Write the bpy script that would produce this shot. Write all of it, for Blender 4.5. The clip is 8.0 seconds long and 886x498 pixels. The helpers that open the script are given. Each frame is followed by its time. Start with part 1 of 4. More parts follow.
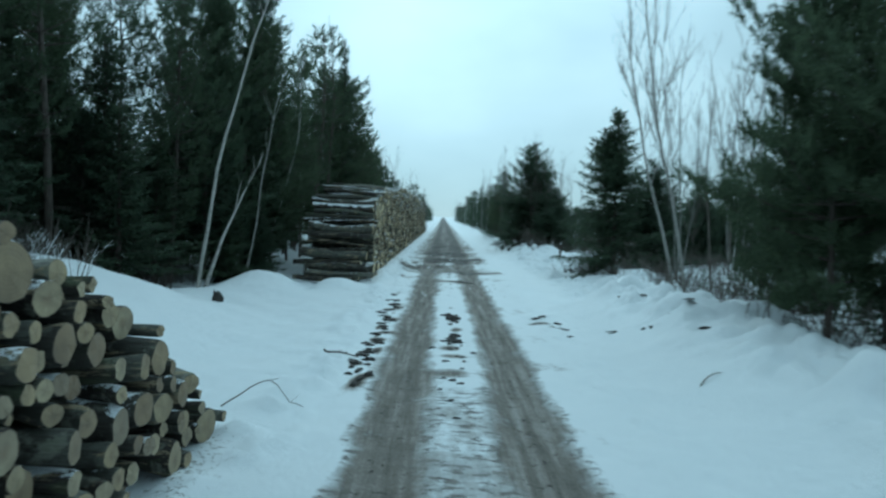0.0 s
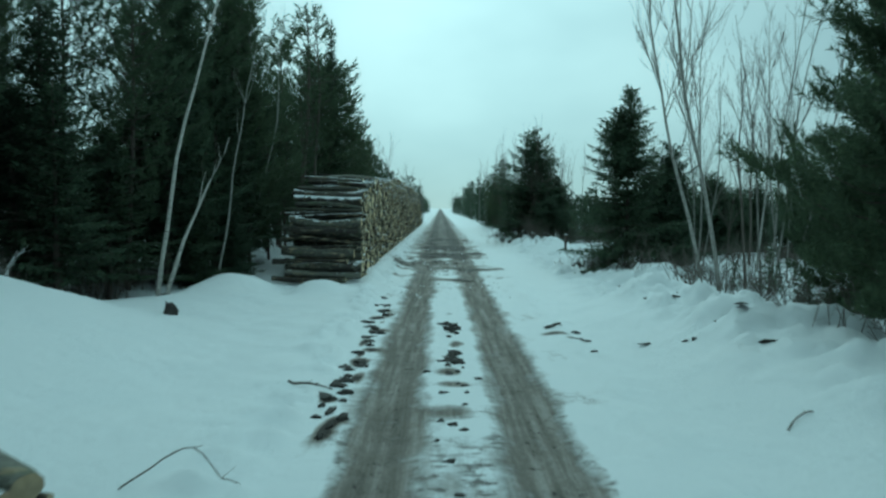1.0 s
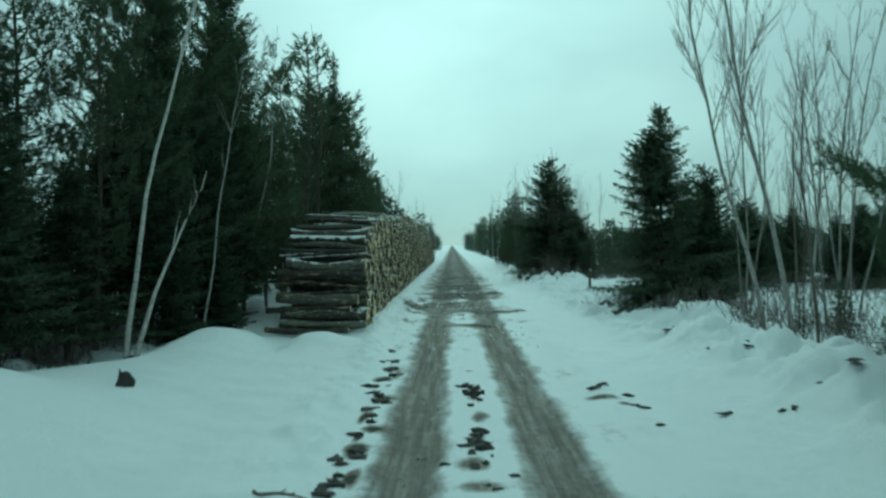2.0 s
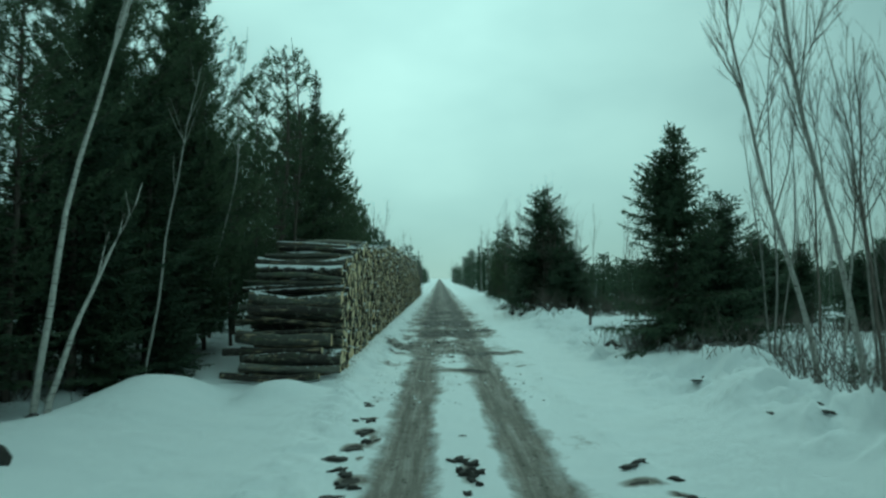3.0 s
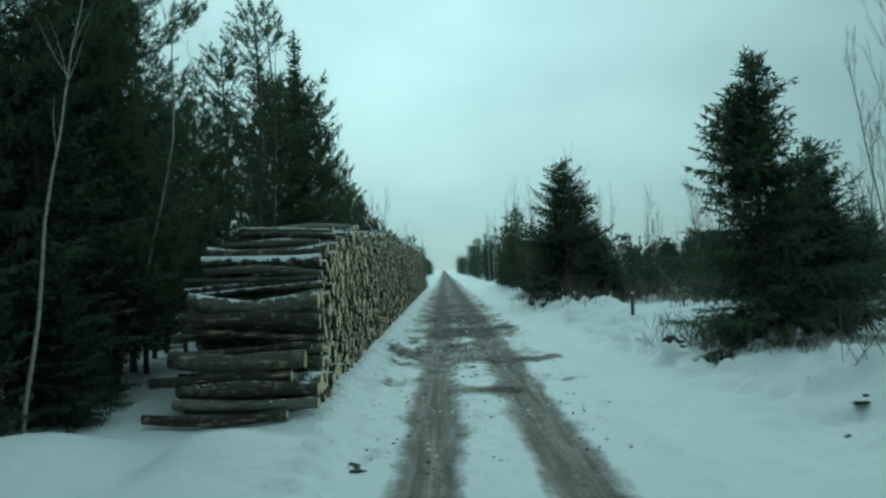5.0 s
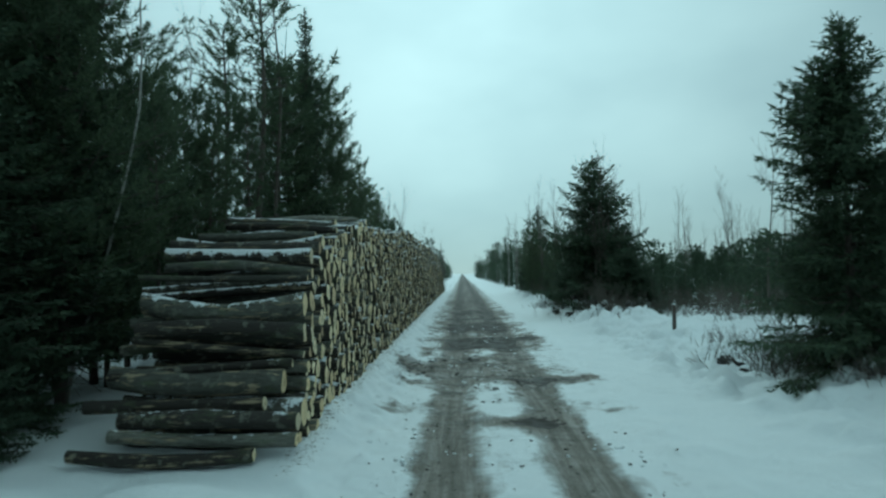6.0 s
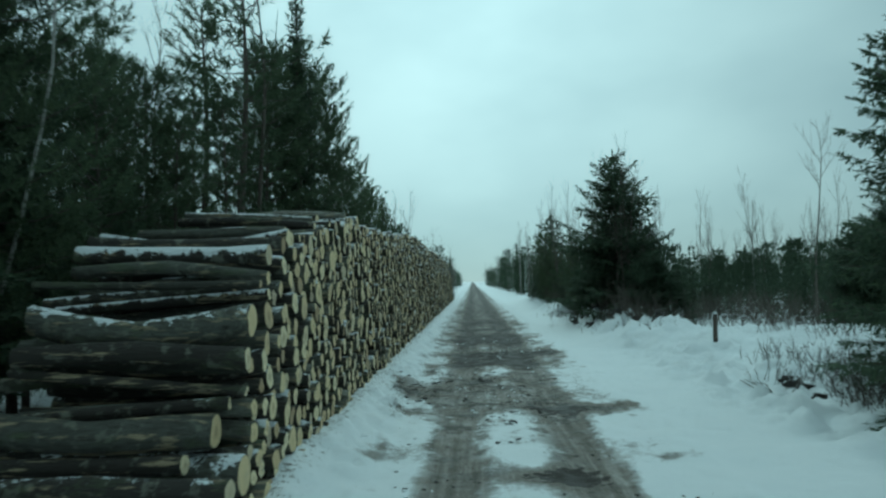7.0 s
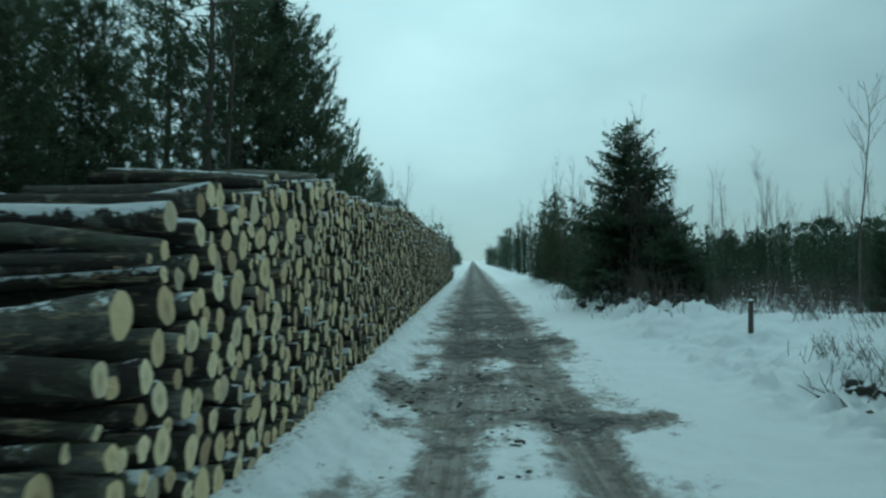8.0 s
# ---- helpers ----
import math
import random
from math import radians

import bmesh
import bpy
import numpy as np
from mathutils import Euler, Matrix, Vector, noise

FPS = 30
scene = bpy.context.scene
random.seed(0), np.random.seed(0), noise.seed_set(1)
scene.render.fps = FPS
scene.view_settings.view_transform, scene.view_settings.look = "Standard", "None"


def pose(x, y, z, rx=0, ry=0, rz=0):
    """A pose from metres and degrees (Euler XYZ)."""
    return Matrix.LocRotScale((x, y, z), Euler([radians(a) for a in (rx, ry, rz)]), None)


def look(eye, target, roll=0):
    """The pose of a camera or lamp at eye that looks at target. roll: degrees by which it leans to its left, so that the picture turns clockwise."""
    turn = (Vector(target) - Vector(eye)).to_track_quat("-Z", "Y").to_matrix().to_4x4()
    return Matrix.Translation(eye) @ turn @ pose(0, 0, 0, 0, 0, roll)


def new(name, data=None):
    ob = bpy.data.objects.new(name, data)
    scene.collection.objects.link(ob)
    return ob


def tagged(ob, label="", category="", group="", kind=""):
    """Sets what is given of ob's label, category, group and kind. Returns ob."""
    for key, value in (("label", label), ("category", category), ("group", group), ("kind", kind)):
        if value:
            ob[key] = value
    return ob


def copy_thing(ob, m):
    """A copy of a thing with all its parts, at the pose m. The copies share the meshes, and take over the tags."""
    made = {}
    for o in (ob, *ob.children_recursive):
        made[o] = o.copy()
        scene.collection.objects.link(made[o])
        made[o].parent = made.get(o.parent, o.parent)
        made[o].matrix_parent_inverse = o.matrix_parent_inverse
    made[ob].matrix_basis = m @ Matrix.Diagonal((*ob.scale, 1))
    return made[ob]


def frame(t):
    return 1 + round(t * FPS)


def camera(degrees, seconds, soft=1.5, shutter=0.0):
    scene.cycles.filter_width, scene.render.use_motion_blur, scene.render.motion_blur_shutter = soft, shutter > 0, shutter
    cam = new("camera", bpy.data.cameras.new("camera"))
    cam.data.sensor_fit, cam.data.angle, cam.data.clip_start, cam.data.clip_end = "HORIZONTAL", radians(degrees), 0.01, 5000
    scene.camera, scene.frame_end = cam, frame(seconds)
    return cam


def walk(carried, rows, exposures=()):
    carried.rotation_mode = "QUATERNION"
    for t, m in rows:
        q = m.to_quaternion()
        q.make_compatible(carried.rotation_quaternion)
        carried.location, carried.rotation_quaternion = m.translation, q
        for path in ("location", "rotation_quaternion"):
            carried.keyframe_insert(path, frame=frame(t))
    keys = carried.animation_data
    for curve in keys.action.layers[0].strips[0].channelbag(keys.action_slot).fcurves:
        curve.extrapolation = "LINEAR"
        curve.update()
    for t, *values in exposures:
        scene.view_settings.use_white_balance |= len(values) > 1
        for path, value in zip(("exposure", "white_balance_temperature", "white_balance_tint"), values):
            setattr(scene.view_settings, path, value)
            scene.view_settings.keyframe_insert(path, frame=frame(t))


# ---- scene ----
cam = camera(63.7, 8.0, soft=2.4, shutter=0.5)
METRES, EYE, TILT, LEAN, TURN = 20.0, 2.3, -2.6, -2.0, 0.0
ROWS = [
    (0.0, 0.0, 0.0, 0.0, -0.0, 0.0, -0.0),
    (0.5, -0.0001, 0.0644, 0.0027, 2.61, -1.12, -1.5),
    (1.0, 0.002, 0.1225, 0.0057, -0.19, -0.68, 1.09),
    (2.5, -0.0016, 0.3088, 0.0147, 1.31, 4.04, 3.09),
    (3.0, -0.0031, 0.3729, 0.0168, -0.22, 4.94, 2.1),
    (3.5, -0.0071, 0.4363, 0.0177, -0.71, 3.45, 3.35),
    (4.0, -0.0081, 0.4985, 0.0192, 0.27, 2.51, 4.52),
    (4.5, -0.0104, 0.5569, 0.0221, 0.09, 3.93, 4.8),
    (6.0, -0.0133, 0.7404, 0.0287, 1.65, 4.66, 3.16),
    (6.5, -0.0123, 0.8089, 0.0307, 2.98, 5.55, 2.81),
    (7.0, -0.0114, 0.8721, 0.0321, 2.51, 5.37, 3.5),
    (7.5, -0.0104, 0.9342, 0.0344, 3.79, 3.61, 4.0),
    (8.0, -0.0099, 0.9987, 0.0373, 2.49, 3.65, 2.8),
]
EXPOSURES = [(0.0, -0.44, 4930, -17), (0.5, -0.48, 4800, -24), (1.0, -0.56, 5060, -31), (2.5, -0.64, 5220, -40), (3.0, -0.74, 5250, -42), (3.5, -0.71, 5250, -33), (4.0, -0.71, 5230, -26), (4.5, -0.71, 5230, -31), (6.0, -0.68, 5200, -25), (6.5, -0.72, 5180, -29), (7.0, -0.71, 5220, -26), (7.5, -0.66, 5150, -28), (8.0, -0.78, 5080, -27)]
walk(cam, [(t, pose(0, 0, EYE, TILT, LEAN, TURN) @ pose(METRES * x, METRES * y, METRES * z, 90 + pitch, roll, yaw)) for t, x, y, z, yaw, pitch, roll in ROWS], EXPOSURES)

# ---- world: an overcast winter sky ----
world = bpy.data.worlds.new("overcast_sky")
scene.world = world
world.use_nodes = True
wn, wl = world.node_tree.nodes, world.node_tree.links
wn.clear()
sky = wn.new("ShaderNodeTexSky")
sky.sky_type, sky.sun_disc = "NISHITA", False
sky.sun_elevation, sky.sun_rotation = radians(28), radians(-6)
sky.air_density, sky.dust_density = 1.0, 0.0
sky_bg = wn.new("ShaderNodeBackground")
sky_bg.inputs["Strength"].default_value = 0.008
wl.new(sky.outputs[0], sky_bg.inputs["Color"])
w_co = wn.new("ShaderNodeTexCoord")
w_map = wn.new("ShaderNodeMapping")
w_map.inputs["Scale"].default_value = (1.6, 1.0, 3.2)
wl.new(w_co.outputs["Generated"], w_map.inputs["Vector"])
w_noise = wn.new("ShaderNodeTexNoise")
w_noise.inputs["Scale"].default_value = 1.7
w_noise.inputs["Detail"].default_value = 4
w_noise.inputs["Roughness"].default_value = 0.45
wl.new(w_map.outputs[0], w_noise.inputs["Vector"])
w_ramp = wn.new("ShaderNodeValToRGB")
w_ramp.color_ramp.elements[0].position, w_ramp.color_ramp.elements[0].color = 0.3, (0.52, 0.56, 0.585, 1)
w_ramp.color_ramp.elements[1].position, w_ramp.color_ramp.elements[1].color = 0.7, (0.74, 0.77, 0.78, 1)
wl.new(w_noise.outputs["Fac"], w_ramp.inputs["Fac"])
w_sep = wn.new("ShaderNodeSeparateXYZ")
wl.new(w_co.outputs["Generated"], w_sep.inputs[0])
w_rise = wn.new("ShaderNodeMapRange")
w_rise.inputs["From Min"].default_value, w_rise.inputs["From Max"].default_value = 0.0, 1.0
w_rise.inputs["To Min"].default_value, w_rise.inputs["To Max"].default_value = 0.83, 1.50
wl.new(w_sep.outputs["Z"], w_rise.inputs["Value"])
# the veiled sun brightens the clouds in front of it
w_dot = wn.new("ShaderNodeVectorMath")
w_dot.operation = "DOT_PRODUCT"
wl.new(w_co.outputs["Generated"], w_dot.inputs[0])
w_dot.inputs[1].default_value = Vector((-0.03, 0.90, 0.43)).normalized()
w_pow = wn.new("ShaderNodeMath")
w_pow.operation = "POWER"
w_clip = wn.new("ShaderNodeMath")
w_clip.operation = "MAXIMUM"
wl.new(w_dot.outputs["Value"], w_clip.inputs[0])
w_clip.inputs[1].default_value = 0.0
wl.new(w_clip.outputs[0], w_pow.inputs[0])
w_pow.inputs[1].default_value = 11.0
w_glow = wn.new("ShaderNodeMath")
w_glow.operation = "MULTIPLY_ADD"
wl.new(w_pow.outputs[0], w_glow.inputs[0])
w_glow.inputs[1].default_value = 0.95
wl.new(w_rise.outputs["Result"], w_glow.inputs[2])
cloud_bg = wn.new("ShaderNodeBackground")
wl.new(w_glow.outputs[0], cloud_bg.inputs["Strength"])
wl.new(w_ramp.outputs["Color"], cloud_bg.inputs["Color"])
w_add = wn.new("ShaderNodeAddShader")
wl.new(sky_bg.outputs[0], w_add.inputs[0])
wl.new(cloud_bg.outputs[0], w_add.inputs[1])
wl.new(w_add.outputs[0], wn.new("ShaderNodeOutputWorld").inputs["Surface"])

sun_data = bpy.data.lights.new("veiled_sun", "SUN")
sun_data.energy, sun_data.angle, sun_data.color = 0.8, radians(35), (1.0, 0.97, 0.92)
sun = new("veiled_sun", sun_data)
sun.matrix_world = look((-2, 60, 29), (0, 0, 0))


# ---- materials ----
class Nodes:
    """Short hand for a node material."""

    def __init__(self, name, rough=0.8):
        self.mat = bpy.data.materials.new(name)
        self.mat.use_nodes = True
        self.t = self.mat.node_tree
        self.bsdf = self.t.nodes["Principled BSDF"]
        self.bsdf.inputs["Roughness"].default_value = rough

    def add(self, kind, **inputs):
        n = self.t.nodes.new(kind)
        for k, v in inputs.items():
            self.plug(n.inputs[k.replace("_", " ")], v)
        return n

    def plug(self, socket, v):
        if isinstance(v, bpy.types.NodeSocket):
            self.t.links.new(v, socket)
        else:
            socket.default_value = v

    def math(self, op, a, b=0.0, clamp=False):
        n = self.t.nodes.new("ShaderNodeMath")
        n.operation, n.use_clamp = op, clamp
        self.plug(n.inputs[0], a)
        self.plug(n.inputs[1], b)
        return n.outputs[0]

    def noise(self, scale, vec, detail=3.0, rough=0.55):
        n = self.add("ShaderNodeTexNoise", Scale=scale, Detail=detail, Roughness=rough)
        self.t.links.new(vec, n.inputs["Vector"])
        return n.outputs["Fac"]

    def ramp(self, fac, *stops):
        n = self.t.nodes.new("ShaderNodeValToRGB")
        e = n.color_ramp.elements
        while len(e) < len(stops):
            e.new(0.5)
        for el, (p, c) in zip(e, stops):
            el.position = p
            el.color = (c, c, c, 1) if isinstance(c, float) else (*c, 1)
        self.plug(n.inputs["Fac"], fac)
        return n.outputs["Color"]

    def mix(self, fac, a, b):
        n = self.t.nodes.new("ShaderNodeMix")
        n.data_type = "RGBA"
        self.plug(n.inputs[0], fac)
        self.plug(n.inputs[6], a if isinstance(a, bpy.types.NodeSocket) else (*a, 1))
        self.plug(n.inputs[7], b if isinstance(b, bpy.types.NodeSocket) else (*b, 1))
        return n.outputs[2]

    def coords(self, scale=None, which="Object"):
        c = self.add("ShaderNodeTexCoord").outputs[which]
        if scale is None:
            return c
        m = self.add("ShaderNodeMapping", Vector=c)
        m.inputs["Scale"].default_value = scale
        return m.outputs[0]

    def world_coords(self, scale=(1, 1, 1)):
        g = self.add("ShaderNodeNewGeometry").outputs["Position"]
        m = self.add("ShaderNodeMapping", Vector=g)
        m.inputs["Scale"].default_value = scale
        return m.outputs[0]

    def random(self):
        a = self.add("ShaderNodeObjectInfo").outputs["Random"]
        b = self.add("ShaderNodeNewGeometry").outputs["Random Per Island"]
        return self.math("FRACT", self.math("ADD", a, b))

    def bump(self, height, strength, distance):
        b = self.add("ShaderNodeBump", Height=height, Strength=strength, Distance=distance)
        self.t.links.new(b.outputs[0], self.bsdf.inputs["Normal"])

    def colour(self, c):
        self.plug(self.bsdf.inputs["Base Color"], c)
        return self.mat


def make_ground():
    n = Nodes("snow_and_dirt", 0.65)
    co = n.world_coords()
    streak = n.world_coords((1, 0.22, 1))
    dirt = n.add("ShaderNodeAttribute")
    dirt.attribute_name = "dirt"
    litter = n.add("ShaderNodeAttribute")
    litter.attribute_name = "litter"
    fine = n.noise(9.0, co, 5, 0.65)
    tread = n.noise(3.2, streak, 4, 0.6)
    crumb = n.noise(26.0, co, 6, 0.75)
    ripple = n.noise(2.6, n.world_coords((0.8, 1.3, 1)), 5, 0.65)
    along = n.add("ShaderNodeSeparateXYZ", Vector=co).outputs["Y"]
    churned = n.add("ShaderNodeMapRange", Value=along, From_Min=23.0, From_Max=30.0, To_Min=0.15, To_Max=1.0).outputs[0]
    torn = n.math("SUBTRACT", n.noise(3.6, n.world_coords((1.0, 0.8, 1)), 7, 0.8), 0.5)
    d = n.math("ADD", dirt.outputs["Fac"], n.math("MULTIPLY", n.math("SUBTRACT", fine, 0.5), n.math("ADD", n.math("MULTIPLY", churned, 0.4), 0.30)))
    d = n.math("ADD", d, n.math("MULTIPLY", n.math("MULTIPLY", torn, churned), 1.7))
    d = n.math("ADD", d, n.math("MULTIPLY", n.math("SUBTRACT", tread, 0.5), 0.7))
    d = n.math("ADD", d, n.math("MULTIPLY", n.math("SUBTRACT", ripple, 0.5), 0.30))
    d = n.math("ADD", d, n.math("MULTIPLY", n.math("SUBTRACT", crumb, 0.5), n.math("ADD", n.math("MULTIPLY", churned, 0.35), 0.10)))
    mask = n.mix(churned, n.ramp(d, (0.30, 0.0), (0.46, 0.45), (0.70, 1.0)), n.ramp(d, (0.34, 0.0), (0.44, 0.5), (0.58, 1.0)))
    lines = n.noise(4.0, n.world_coords((2.2, 0.10, 1)), 4, 0.6)
    soil = n.ramp(n.math("ADD", n.math("ADD", n.math("MULTIPLY", tread, 0.20), n.math("MULTIPLY", lines, 0.42)), n.math("ADD", n.math("MULTIPLY", crumb, 0.26), n.math("MULTIPLY", ripple, 0.12))),
                  (0.36, (0.074, 0.065, 0.054)), (0.5, (0.205, 0.185, 0.162)), (0.64, (0.42, 0.395, 0.37)))
    dark = n.ramp(n.math("ADD", dirt.outputs["Fac"], n.math("MULTIPLY", n.math("SUBTRACT", fine, 0.5), 1.2)), (0.92, 0.0), (1.04, 1.0))
    soil = n.mix(dark, soil, (0.040, 0.034, 0.030))
    clump = n.noise(9.5, co, 5, 0.7)
    near_end = n.add("ShaderNodeMapRange", Value=n.add("ShaderNodeSeparateXYZ", Vector=co).outputs["Y"], From_Min=12.5, From_Max=8.5, To_Min=0.15, To_Max=1.0).outputs[0]
    dash = n.noise(5.0, n.world_coords((0.8, 1.5, 1)), 5, 0.7)
    band = n.ramp(dirt.outputs["Fac"], (0.18, 0.0), (0.40, 1.0))
    wet = n.math("ADD", n.noise(1.5, n.world_coords((0.9, 1.1, 1)), 3, 0.55), n.math("MULTIPLY", n.math("SUBTRACT", n.noise(11.0, co, 5, 0.75), 0.5), 0.9))
    soil = n.mix(n.math("MULTIPLY", n.ramp(wet, (0.53, 0.0), (0.63, 0.9)), churned), soil, (0.048, 0.044, 0.038))
    loose = n.ramp(dirt.outputs["Fac"], (0.50, 1.0), (0.78, 0.15))
    slush = n.math("MULTIPLY", n.ramp(n.noise(2.0, n.world_coords((1.0, 1.2, 1)), 5, 0.66), (0.46, 0.0), (0.58, 0.92)), n.math("MULTIPLY", churned, loose))
    soil = n.mix(slush, soil, (0.62, 0.635, 0.65))
    snow = n.mix(n.noise(1.3, co, 4), (0.77, 0.81, 0.845), (0.835, 0.86, 0.885))
    lit = n.math("ADD", litter.outputs["Fac"], n.math("SUBTRACT", n.noise(14.0, co, 4, 0.7), 0.5))
    snow = n.mix(n.ramp(lit, (0.5, 0.0), (0.66, 1.0)), snow, (0.075, 0.06, 0.045))
    snow = n.mix(n.math("MULTIPLY", n.ramp(clump, (0.60, 0.0), (0.70, 0.8)), n.math("MULTIPLY", band, churned)), snow, (0.05, 0.042, 0.036))
    snow = n.mix(n.math("MULTIPLY", n.ramp(dash, (0.52, 0.0), (0.58, 0.9)), n.math("MULTIPLY", n.ramp(dirt.outputs["Fac"], (0.27, 0.0), (0.40, 1.0)), near_end)), snow, (0.06, 0.05, 0.043))
    n.bump(n.math("ADD", n.math("MULTIPLY", crumb, 0.5), n.math("MULTIPLY", n.noise(5.0, co, 4), 0.65)), 0.8, 0.06)
    n.plug(n.bsdf.inputs["Roughness"], n.mix(mask, (0.7, 0.7, 0.7), (0.82, 0.82, 0.82)))
    n.plug(n.bsdf.inputs["Specular IOR Level"], n.mix(mask, (0.4, 0.4, 0.4), (0.2, 0.2, 0.2)))
    return n.colour(n.mix(mask, snow, soil))


def make_needles(name, a, b, c):
    n = Nodes(name, 0.75)
    r = n.math("MULTIPLY", n.add("ShaderNodeNewGeometry").outputs["Random Per Island"], 0.65)
    r = n.math("ADD", r, n.math("MULTIPLY", n.add("ShaderNodeObjectInfo").outputs["Random"], 0.35))
    n.bsdf.inputs["Specular IOR Level"].default_value = 0.25
    col = n.ramp(r, (0.0, a), (0.6, b), (1.0, c))
    # needles are thin: part of the light passes through them
    through_light = n.add("ShaderNodeBsdfTranslucent")
    n.plug(through_light.inputs["Color"], col)
    both = n.add("ShaderNodeMixShader")
    both.inputs[0].default_value = 0.38
    n.t.links.new(n.bsdf.outputs[0], both.inputs[1])
    n.t.links.new(through_light.outputs[0], both.inputs[2])
    n.t.links.new(both.outputs[0], n.t.nodes["Material Output"].inputs["Surface"])
    return n.colour(col)


def make_bark(name, dark, light, snow=0.0, marks=False):
    n = Nodes(name, 0.9)
    co = n.coords()
    grain = n.noise(6.0, n.coords((5, 5, 1)), 5, 0.65)
    col = n.ramp(grain, (0.32, dark), (0.68, light))
    if marks:
        bands = n.noise(4.0, n.coords((1.5, 1.5, 7)), 4, 0.7)
        col = n.mix(n.ramp(bands, (0.56, 0.0), (0.66, 1.0)), col, (0.05, 0.045, 0.04))
    if snow:
        up = n.add("ShaderNodeSeparateXYZ", Vector=n.add("ShaderNodeNewGeometry").outputs["Normal"]).outputs["Z"]
        s = n.math("ADD", up, n.math("MULTIPLY", n.math("SUBTRACT", n.noise(5.0, n.world_coords(), 4), 0.5), 1.3))
        col = n.mix(n.ramp(s, (0.95 - snow, 0.0), (1.1 - snow, 1.0)), col, (0.82, 0.84, 0.86))
    n.bump(grain, 0.8, 0.02)
    return n.colour(col)


def make_log_bark(name="log_bark", lying_snow=0.0):
    n = Nodes(name, 0.9)
    co = n.world_coords()
    rnd = n.random()
    long_grain = n.noise(9.0, n.world_coords((0.5, 3, 3)), 5, 0.7)
    # most bark is dark, some logs are grey-green or pale
    tone = n.ramp(rnd, (0.0, (0.018, 0.015, 0.012)), (0.35, (0.034, 0.031, 0.026)), (0.62, (0.058, 0.060, 0.049)), (0.85, (0.12, 0.125, 0.105)), (1.0, (0.34, 0.34, 0.29)))
    col = n.mix(n.ramp(long_grain, (0.35, 0.75), (0.65, 0.0)), tone, (0.035, 0.03, 0.025))
    blotch = n.noise(6.0, co, 4, 0.65)
    col = n.mix(n.ramp(blotch, (0.56, 0.0), (0.64, 0.65)), col, (0.20, 0.20, 0.16))
    moss = n.noise(1.7, n.world_coords((0.6, 2, 2)), 5, 0.7)
    col = n.mix(n.ramp(moss, (0.55, 0.0), (0.65, 0.5)), col, (0.10, 0.125, 0.06))
    torn = n.noise(2.2, n.world_coords((0.7, 5, 5)), 4, 0.7)
    col = n.mix(n.ramp(torn, (0.57, 0.0), (0.64, 0.85)), col, (0.34, 0.28, 0.18))
    knots = n.noise(11.0, co, 3, 0.6)
    col = n.mix(n.ramp(knots, (0.66, 0.0), (0.72, 0.9)), col, (0.018, 0.015, 0.012))
    # snow lies in broken streaks along the upper sides
    up = n.add("ShaderNodeSeparateXYZ", Vector=n.add("ShaderNodeNewGeometry").outputs["Normal"]).outputs["Z"]
    s = n.math("ADD", up, n.math("MULTIPLY", n.math("SUBTRACT", n.noise(2.4, n.world_coords((1.3, 1.8, 1.8)), 6, 0.78), 0.5), 3.4))
    s = n.math("ADD", s, n.math("MULTIPLY", n.math("SUBTRACT", n.math("FRACT", n.math("MULTIPLY", rnd, 7.31)), 0.80), 1.7))
    height = n.add("ShaderNodeSeparateXYZ", Vector=n.add("ShaderNodeNewGeometry").outputs["Position"]).outputs["Z"]
    s = n.math("ADD", s, n.math("MULTIPLY", n.ramp(n.math("DIVIDE", height, 4.0), (0.62, 0.0), (0.80, 1.0)), 0.5))
    s = n.math("ADD", s, n.math("MULTIPLY", n.math("SUBTRACT", n.noise(11.0, co, 5, 0.75), 0.5), 2.2))
    s = n.math("ADD", s, lying_snow)
    col = n.mix(n.ramp(s, (0.92, 0.0), (1.22, 1.0)), col, (0.76, 0.79, 0.82))
    n.bump(n.math("ADD", n.math("ADD", long_grain, blotch), torn), 1.0, 0.035)
    return n.colour(col)


